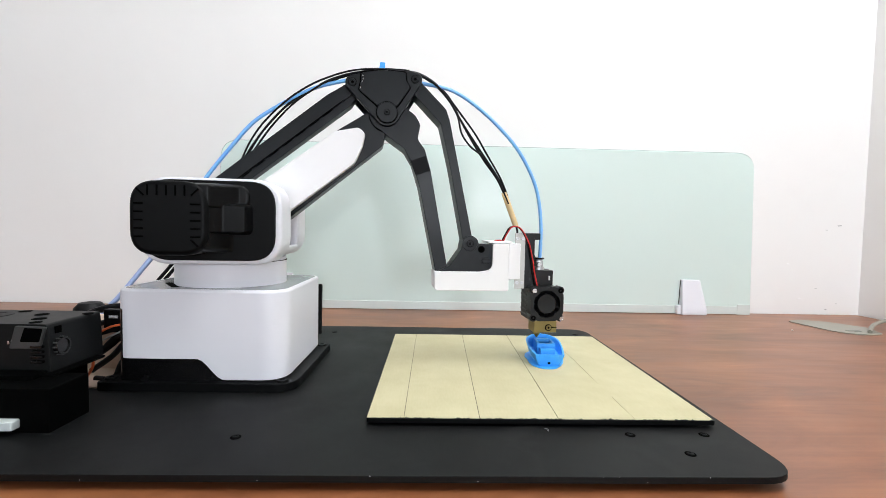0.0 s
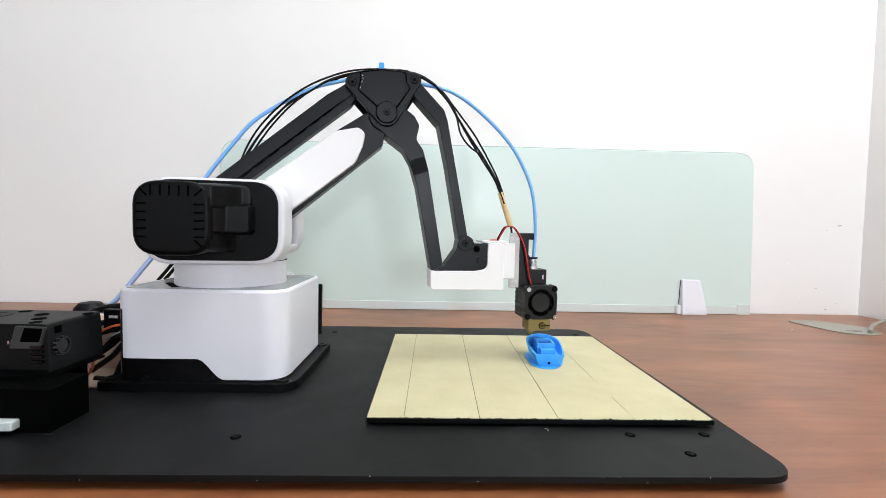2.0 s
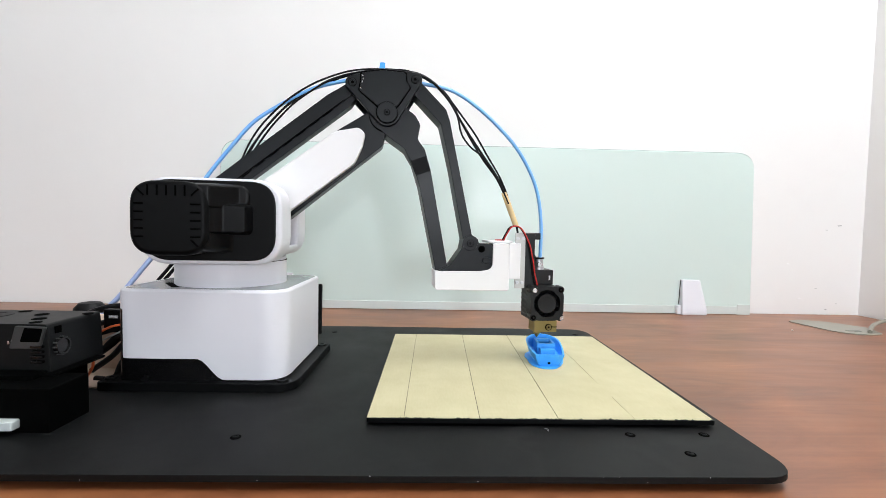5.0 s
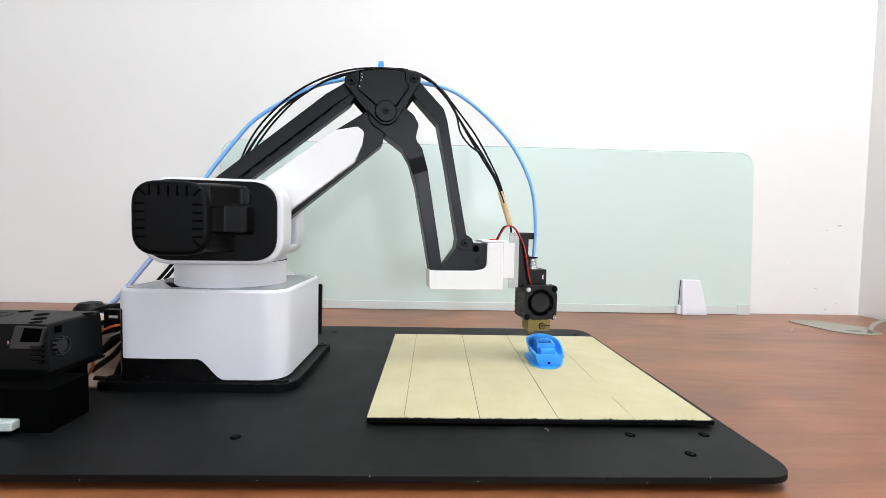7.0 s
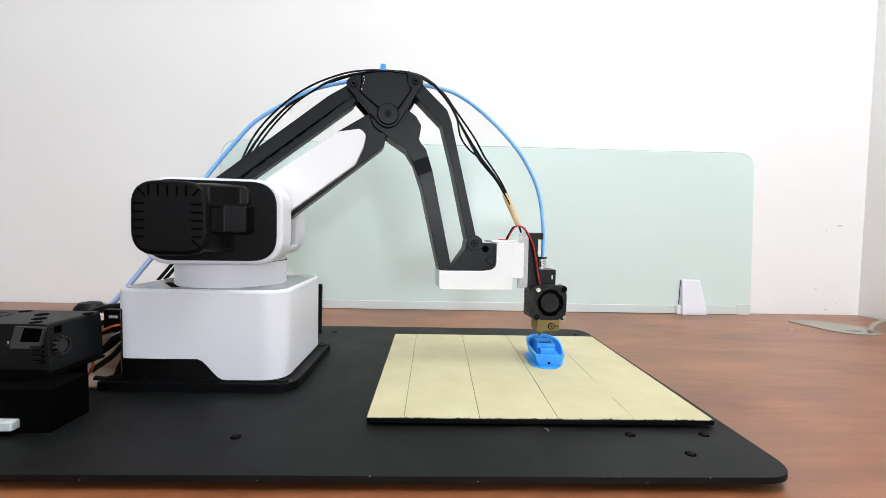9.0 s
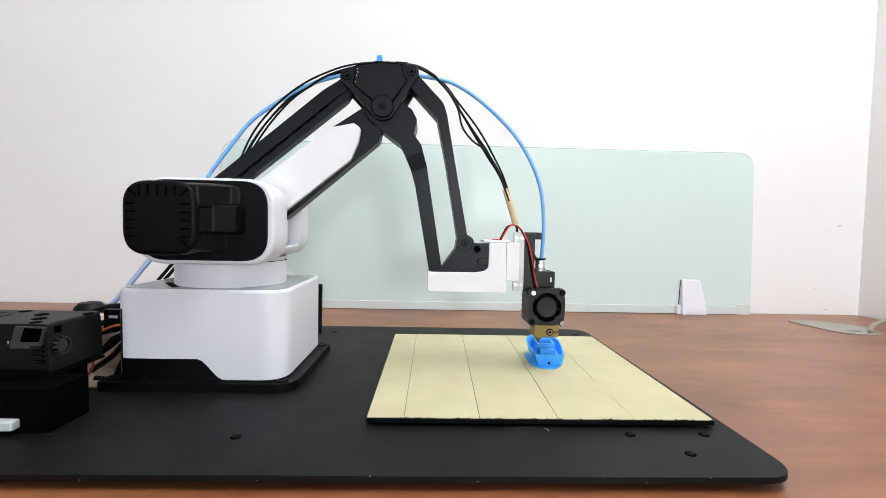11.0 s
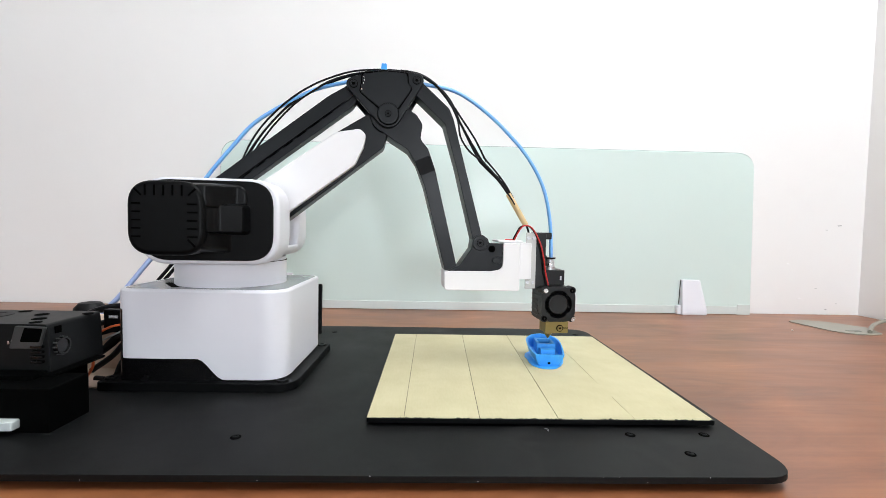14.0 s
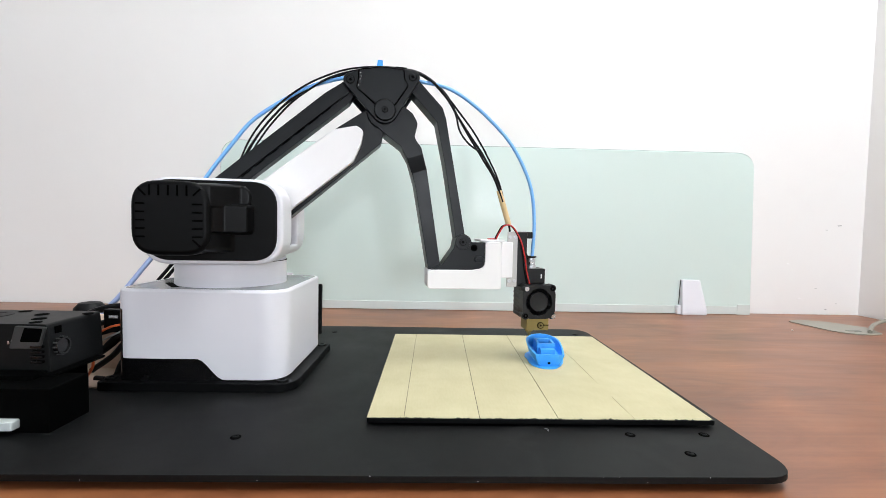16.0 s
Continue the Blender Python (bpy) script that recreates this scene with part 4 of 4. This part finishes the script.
for i in range(n):
    fb.faces.new((oa[i - 1], oa[i], ia[i], ia[i - 1]))
    fb.faces.new((ob_[i - 1], ob_[i], oa[i], oa[i - 1]))
    fb.faces.new((ia[i - 1], ia[i], ib[i], ib[i - 1]))
    fb.faces.new((ib[i - 1], ib[i], ob_[i], ob_[i - 1]))
bmesh.ops.recalc_face_normals(fb, faces=fb.faces)
part("fan_frame", fb, FANM, head, "square black fan frame")
for sx in (-1, 1):
    for sz in (-1, 1):
        part("fan_lug", prism(hull([((CX + sx * 0.0122) * 1000, (CZ + sz * 0.0122) * 1000, 3.4), ((CX + sx * 0.0100) * 1000, (CZ + sz * 0.0100) * 1000, 3.0)], 20), -0.02285, -0.0132, 0.0004), FANM, head)
part("arm_brace", prism(rounded(mm([(83.5, 20, 0), (83.5, 24, 0), (88.5, 15.5, 0), (88.5, 12, 0)])), -0.0030, 0.0030, 0.0003), FANM, head)
part("fan_hub", turned([(0, 0.0070), (0.0076, 0.0070), (0.0080, 0.0072), (0.0084, 0.0071), (0.0088, 0.0064), (0.0088, 0), (0, 0)], 36, "Y", (CX, -0.0152, CZ)), FANM, head, "round fan hub")
blade = bmesh.new()
q = [blade.verts.new(p) for p in ((0.0086, -0.0005, -0.003), (0.0120, -0.0008, -0.0035), (0.0120, 0.0045, 0.0035), (0.0086, 0.0040, 0.003))]
q2 = [blade.verts.new(v.co + Vector((0, 0.0007, 0))) for v in q]
blade.faces.new(q), blade.faces.new(q2[::-1])
for i in range(4):
    blade.faces.new((q[i - 1], q[i], q2[i], q2[i - 1]))
bmesh.ops.recalc_face_normals(blade, faces=blade.faces)
bl = mesh_of("fan_blade", blade, BLACK)
for k in range(9):
    ob = new("fan_blade", bl)
    ob.parent, ob.matrix_basis = head, pose(CX, -0.0205, CZ, 0, k * 40, 0)
for sx, sz, mt in ((-0.0120, 0.0120, CHROME), (0.0132, -0.0128, CHROME), (-0.0122, -0.0122, DARK), (0.0122, 0.0122, DARK)):
    part("screw", screw(CX + sx, CZ + sz, 0.0022, -0.0234 if mt is CHROME else -0.0222, 0.0009), mt, head, "bright fan screw" if mt is CHROME else "")
part("heater_block", box(0.0862, 0.1075, -0.0090, 0.0080, -0.0522, -0.0415, 0.0005), BRASS, head, "dull brass heater block")
part("heater_recess", turned([(0, 0), (0.0031, 0), (0.0031, 0.0008), (0, 0.0008)], 20, "Y", (0.0995, -0.0089, -0.0475)), DARK, head)
part("heater_screw", screw(0.0995, -0.0475, 0.0024, -0.0094, 0.0006), BRASS, head, "dull brass clamp screw")
part("heater_slot", box(0.0995, 0.1075, -0.0092, -0.0080, -0.0478, -0.0470, 0.0001), DARK, head)
part("nozzle", turned([(0, -0.0585), (0.0006, -0.0585), (0.0030, -0.0548), (0.0036, -0.0545), (0.0036, -0.0520), (0, -0.0520)], 18, "Z", (0.0918, 0, 0)), BRASS, head, "small brass nozzle")
part("wire", hose([(0.0545, -0.011, 0.0312), (0.0570, -0.013, 0.0375), (0.0615, -0.0150, 0.0440), (0.0690, -0.0155, 0.0425), (0.0768, -0.0150, 0.0300), (0.0812, -0.0140, 0.0150), (0.0835, -0.013, 0.003), (0.0868, -0.0125, -0.0090)], 0.00062), RED, head, "red wire")
part("wire", hose([(0.0535, -0.010, 0.0312), (0.0560, -0.0115, 0.0370), (0.0600, -0.0132, 0.0435), (0.0680, -0.0138, 0.0432), (0.0760, -0.0138, 0.0310), (0.0800, -0.0128, 0.0150), (0.0820, -0.0120, 0.003), (0.0850, -0.0118, -0.0090)], 0.0007), RUBBER, head, "black wire")
part("wire", hose([(0.047, -0.009, 0.0315), (0.050, -0.010, 0.0317), (0.0535, -0.011, 0.0318)], 0.0006), RED, head, "red wire")

# flexible lines, each a stiff piece held at both ends; points in the arm's plane from the elbow
def plane_line(points, at, side=0.0):
    return [(x / 1000 - at[0], side + (w[0] / 1000 if w else 0.0), z / 1000 - at[1]) for x, z, *w in points]


FRONT_A, FRONT_B = (0.0270, 0.0400), (0.1205, -0.0960)
REAR_A, REAR_B = (0.0171, 0.0430), (-0.1150, -0.0400)
TUBE_FA, TUBE_FB = (0.0297, 0.0319), (0.1429, -0.1225)
TUBE_RA, TUBE_RB = (-0.0351, 0.0303), (-0.1487, -0.0559)
strands = ([(10, 41.5, 2), (27, 39.5, 2), (42, 31.7, 2), (55, 18.7, 2), (64, 4.3, 1), (74, -11, 0), (87, -29, 0), (100.6, -48, 0), (108, -63.2, 0), (119, -91, 0), (121, -99, 0)],
           [(10, 40.5, -2), (27, 39, -2), (43, 30, -2), (56, 17, -3), (66, 5, -3), (79, -11, -2), (90, -28, -1), (102, -47, -1), (109, -62, -1), (112, -72, -1)],
           [(10, 41, 0), (27, 40, 0), (42, 30.5, -4), (54, 17.5, -4), (62, 4.0, -4), (66, -11, -4), (74.5, -22, -3), (87, -31, -2), (99, -48, -2), (107, -63, -2), (111, -72, -2)],
           [(10, 42, 1), (27, 40.6, 1), (42, 32.6, 0), (56, 20, 2), (66, 2.0, 3), (77.5, -17, 3), (88, -33, 2), (100, -49, 1), (107.5, -63, 1), (111, -72, 1)])
FRONT_M = (0.0870, -0.0290)
TUBE_FM = (0.1101, -0.0121)
TUBE_RM = (-0.0829, 0.0108)


def halves(points, a, m):
    """A line in two pieces that meet at m: the first from a, the second in the space of m."""
    line = spline(plane_line(points, (0, 0)), 10)
    k = min(range(len(line)), key=lambda i: (line[i].x - m[0]) ** 2 + (line[i].z - m[1]) ** 2)
    return [p - Vector((a[0], 0, a[1])) for p in line[:k + 2]], [p - Vector((m[0], 0, m[1])) for p in line[k - 1:]]


up, down = halves(strands[0], FRONT_A, FRONT_M)
front_cable = part("front_cable", hose(up, 0.0010, 0), RUBBER, robot, "thin black cables")
front_cable_end = part("front_cable", hose(down, 0.0010, 0), RUBBER, robot, "thin black cables in a tan sleeve")
for s in strands[1:]:
    up, down = halves(s, FRONT_A, FRONT_M)
    part("strand", hose(up, 0.00085, 0), RUBBER, front_cable)
    part("strand", hose(down, 0.00085, 0), RUBBER, front_cable_end)
part("sleeve", hose(plane_line([(107, -61.5), (112, -74), (116, -84), (119.2, -92)], FRONT_M), 0.0026, 6, 14), SLEEVE, front_cable_end, "tan tape sleeve")
rears = ([(19, 42.3, 2), (-7, 41.3, 2), (-31, 37.2, 2), (-50, 29.8, 1), (-64, 20.4, 0), (-80.6, 10, 0), (-96.6, -7, 0), (-108, -22, 0), (-119, -40, 0), (-122, -47, 2)],
         [(19, 41.4, -2), (-7, 41.4, -2), (-31, 38.2, -2), (-52, 31.0, -1), (-69, 21.5, -2), (-86, 8.5, -2), (-103, -9, -1), (-114, -25, 0), (-121, -41, 0), (-123, -48, 1)],
         [(19, 42, 0), (-7, 41, 0), (-31, 36.6, 0), (-50, 28, -3), (-62, 20, -4), (-78, 7.5, -4), (-93, -8.5, -3), (-104, -23, -2), (-112.6, -36, 0), (-116, -45, 1)],
         [(19, 41.4, 3), (-7, 40.6, 3), (-31, 36.4, 3), (-50, 29, 3), (-65, 21.2, 4), (-84, 8, 4), (-99, -8, 3), (-111, -26, 2), (-118, -41, 0), (-121, -47, 1)])
rear_cable = part("rear_cable", hose(plane_line(rears[0], REAR_A), 0.0009), RUBBER, robot, "thin black cables")
for s in rears[1:]:
    part("strand", hose(plane_line(s, REAR_A), 0.0008), RUBBER, rear_cable)
up, down = halves([(-8, 36), (10, 35.5), (29.7, 31.9), (57.4, 27.0), (83.4, 11.8), (110.1, -12.1), (126.7, -34.3), (138.2, -59.7), (143, -90.7), (142.9, -123.5)], TUBE_FA, TUBE_FM)
tube_front = part("filament_tube", hose(up, 0.0016, 0, 12), TUBE, robot, "translucent blue filament tube")
tube_front_end = part("filament_tube", hose(down, 0.0016, 0, 12), TUBE, robot, "translucent blue filament tube")
up, down = halves([(-8, 36), (-20, 33.6), (-35.1, 30.3), (-59.6, 23.1), (-82.9, 10.8), (-110.4, -8.1), (-128.5, -29.2), (-148.7, -55.9), (-160, -75)], TUBE_RA, TUBE_RM)
tube_rear = part("filament_tube", hose(up, 0.0016, 0, 12), TUBE, robot, "translucent blue filament tube")
tube_rear_end = part("filament_tube", hose(down, 0.0016, 0, 12), TUBE, robot, "translucent blue filament tube")
part("filament_tube", hose([(-0.030, 0.045, 0.160), (-0.060, 0.048, 0.133), (-0.094, 0.048, 0.094), (-0.124, 0.043, 0.054), (-0.139, 0.042, 0.039), (-0.157, 0.040, 0.022)], 0.0022, 10, 12), PALE, robot, "translucent blue filament tube")
for k in (0, 0.0055):
    part("rear_lead", hose([(-0.045 + k, 0.030, 0.105), (-0.066 + k, 0.034, 0.090), (-0.078 + k, 0.036, 0.0775), (-0.085 + k, 0.037, 0.070)], 0.0016, 8, 8), RUBBER, robot, "black lead at the back")


def move(t, turn, rise, drop):
    """At t seconds: the turret's turn, the upper arm's rise and the forearm's drop, in degrees."""
    MOVES.append((t, turn, rise, drop))


move(0, 5.75, 39.29, -69.84)
move(0.1, 5.43, 40.06, -71.62)
move(0.2, 5.37, 40.43, -72.47)
move(0.3, 5.32, 39.19, -69.46)
move(0.4, 5.26, 38.68, -68.31)
move(0.5, 1.54, 39.09, -69.15)
move(0.6, -0.43, 38.55, -67.97)
move(0.7, -1.08, 39.33, -69.66)
move(0.8, -0.10, 39.99, -71.19)
move(0.9, -0.53, 39.06, -69.05)
move(1, -0.84, 38.65, -68.15)
move(1.1, 1.01, 40.24, -71.81)
move(1.2, 1.14, 39.35, -69.76)
move(1.3, 2.34, 38.94, -68.87)
move(1.4, 2.86, 40.47, -72.53)
move(1.5, 4.67, 40.04, -71.48)
move(1.6, 3.57, 39.69, -70.68)
move(1.7, 3.65, 38.27, -67.57)
move(1.8, 3.65, 38.94, -69.04)
move(1.9, 3.67, 39.37, -70.01)
move(2, 7.36, 39.75, -70.93)
move(2.1, 3.82, 37.05, -65.24)
move(2.2, 3.72, 40.95, -74.10)
move(2.3, 4.46, 37.70, -66.60)
move(2.4, 6.33, 40.17, -72.15)
move(2.5, 5.56, 37.40, -66.06)
move(2.6, 5.67, 37.89, -67.02)
move(2.7, 5.63, 39.03, -69.39)
move(2.8, 5.58, 39.92, -71.42)
move(2.9, 6.81, 40.14, -71.91)
move(3, 5.65, 39.51, -70.34)
move(3.1, 3.57, 40.95, -73.95)
move(3.2, 1.24, 40.07, -71.63)
move(3.3, 1.21, 40.15, -71.79)
move(3.4, 1.20, 39.97, -71.32)
move(3.5, 4.24, 37.99, -66.94)
move(3.6, 3.59, 38.22, -67.42)
move(3.7, 4.18, 38.25, -67.49)
move(3.8, 4.18, 38.79, -68.64)
move(3.9, 7.23, 38.51, -68.06)
move(4, 7.20, 39.32, -69.83)
move(4.1, 6.00, 39.99, -71.37)
move(4.2, 5.97, 40.14, -71.71)
move(6.3, 5.43, 37.50, -65.57)
move(6.4, 5.57, 40.40, -71.96)
move(6.5, 8.20, 38.98, -68.78)
move(6.6, 5.65, 38.82, -68.42)
move(6.7, 5.63, 38.44, -67.58)
move(6.8, 5.61, 38.69, -68.09)
move(6.9, 5.59, 39.47, -69.78)
move(7, 6.75, 40.07, -71.17)
move(7.1, 6.14, 40.47, -72.05)
move(7.2, 6.04, 39.12, -68.86)
move(7.3, 1.19, 39.91, -70.57)
move(7.4, 1.14, 39.67, -69.95)
move(7.5, 1.11, 40.23, -71.18)
move(7.6, 4.58, 40.13, -70.94)
move(7.7, 2.76, 40.21, -71.12)
move(7.8, 3.42, 38.73, -67.83)
move(7.9, 3.40, 39.12, -68.64)
move(8, 4.12, 39.06, -68.50)
move(8.1, 5.22, 39.58, -69.69)
move(8.2, 5.26, 39.41, -69.35)
move(8.3, 5.30, 39.54, -69.67)
move(8.4, 5.35, 40.78, -72.67)
move(8.5, 3.71, 37.14, -64.82)
move(8.6, 4.78, 41.21, -73.90)
move(8.7, 5.44, 37.53, -65.62)
move(8.8, 5.48, 40.24, -71.48)
move(8.9, 5.51, 39.73, -70.30)
move(9, 6.40, 38.89, -68.45)
move(9.1, 6.06, 38.88, -68.35)
move(9.2, 6.18, 38.41, -67.30)
move(11.3, 0.69, 40.51, -71.55)
move(11.4, 0.67, 40.52, -71.55)
move(11.5, 2.26, 40.41, -71.25)
move(11.6, 4.94, 39.35, -68.92)
move(11.7, 5.64, 38.54, -67.29)
move(11.8, 3.35, 38.38, -67.03)
move(11.9, 2.80, 39.37, -69.19)
move(12, 4.44, 38.39, -67.19)
move(12.1, 5.31, 40.53, -72.01)
move(12.2, 3.59, 38.18, -66.82)
move(12.3, 6.69, 40.88, -73.00)
move(12.4, 6.65, 38.08, -66.69)
move(12.5, 6.19, 40.11, -71.16)
move(12.6, 6.72, 39.51, -69.75)
move(12.7, 6.75, 40.52, -72.13)
move(12.8, 6.71, 39.89, -70.60)
move(12.9, 6.68, 39.22, -69.08)
move(13, 6.18, 38.42, -67.37)
move(13.1, 6.54, 38.14, -66.73)
move(13.2, 6.49, 40.15, -71.00)
move(13.3, 1.67, 38.48, -67.25)
move(13.4, 1.55, 38.83, -67.90)
move(13.5, 1.15, 39.47, -69.17)
move(13.6, 1.90, 40.54, -71.67)
move(13.7, 4.97, 40.35, -71.24)
move(13.8, 5.00, 40.40, -71.40)
move(13.9, 4.42, 39.64, -69.66)
move(14, 4.41, 38.33, -66.90)
move(14.1, 5.07, 40.71, -72.22)
move(14.2, 4.53, 37.27, -64.85)
move(14.3, 6.40, 40.89, -72.72)
move(14.4, 7.01, 39.16, -68.68)
move(14.5, 6.19, 39.11, -68.60)
move(14.6, 6.42, 40.61, -72.03)
move(14.7, 7.01, 38.83, -68.00)
move(14.8, 6.37, 38.50, -67.29)
move(14.9, 6.39, 39.75, -70.00)
move(15, 7.02, 40.40, -71.52)
move(15.1, 2.02, 40.42, -71.50)
move(15.2, 2.58, 39.76, -69.87)
move(15.3, 1.95, 39.53, -69.29)
move(15.4, 1.87, 39.64, -69.46)
move(15.5, 4.28, 38.82, -67.64)
move(15.6, 4.77, 38.58, -67.15)
move(15.7, 4.77, 38.58, -67.15)
move(15.8, 4.75, 39.67, -69.46)
move(15.9, 5.99, 39.88, -69.93)
move(16, 6.66, 40.56, -71.50)


def motions():
    rows = {ob: [] for ob in (turret, upper_arm, upper_link, elbow_bracket, forearm, lower_link, wrist, head, front_cable, front_cable_end, rear_cable, tube_front, tube_front_end, tube_rear, tube_rear_end)}
    p0, a0, b0 = (radians(v) for v in MOVES[0][1:])

    def joints(a, b):
        e = Vector((SHOULDER_R + UPPER * math.cos(a), SHOULDER_Z + UPPER * math.sin(a)))
        return e, e + FORE * Vector((math.cos(b), math.sin(b)))

    e0, l0 = joints(a0, b0)

    def swing(a, c, a_start, c_start):
        """Turn that carries the line from a_start to c_start onto the line from a to c."""
        d, s = c - a, c_start - a_start
        return math.atan2(d.y, d.x) - math.atan2(s.y, s.x)

    for t, psi, al, be in MOVES:
        a, b = radians(al), radians(be)
        turn = pose(0, 0, 0, 0, 0, psi)
        e, l = joints(a, b)
        def put(ob, at, up=0.0):
            rows[ob].append((t, turn @ pose(at[0], 0, at[1], 0, -math.degrees(up), 0)))
        rows[turret].append((t, turn))
        put(upper_arm, (SHOULDER_R, SHOULDER_Z), a)
        put(upper_link, e + Vector(TL), a)
        put(elbow_bracket, e)
        put(forearm, e, b)
        put(lower_link, e + Vector(TR), b)
        put(wrist, l)
        put(head, l)
        def two(first, second, ra_, rm_, rb_, a_now, b_now):
            """Two stiff pieces that meet between their ends like a knee."""
            a_, m_, b_ = e0 + Vector(ra_), e0 + Vector(rm_), e0 + Vector(rb_)
            l1, l2 = (m_ - a_).length, (b_ - m_).length
            d = b_now - a_now
            dist = min(d.length, (l1 + l2) * 0.9999)
            along = (l1 * l1 - l2 * l2 + dist * dist) / (2 * dist)
            off = math.sqrt(max(0.0, l1 * l1 - along * along))
            u = d.normalized()
            n_ = Vector((-u.y, u.x))
            s0 = (b_ - a_).normalized()
            flip = 1 if (m_ - a_).dot(Vector((-s0.y, s0.x))) > 0 else -1
            m_now = a_now + along * u + flip * off * n_
            put(first, a_now, swing(a_now, m_now, a_, m_))
            put(second, m_now, swing(m_now, b_now, m_, b_))

        two(front_cable, front_cable_end, FRONT_A, FRONT_M, FRONT_B, e + Vector(FRONT_A), l + (e0 + Vector(FRONT_B) - l0))
        two(tube_front, tube_front_end, TUBE_FA, TUBE_FM, TUBE_FB, e + Vector(TUBE_FA), l + (e0 + Vector(TUBE_FB) - l0))
        two(tube_rear, tube_rear_end, TUBE_RA, TUBE_RM, TUBE_RB, e + Vector(TUBE_RA), e0 + Vector(TUBE_RB))
        ra, rb = Vector(REAR_A), Vector(REAR_B)
        c, s = math.cos(a - a0), math.sin(a - a0)
        w = rb - Vector(TL)
        put(rear_cable, e + ra, swing(e + ra, e + Vector(TL) + Vector((w.x * c - w.y * s, w.x * s + w.y * c)), e0 + ra, e0 + rb))
    for ob, keys in rows.items():
        walk(ob, keys)


motions()
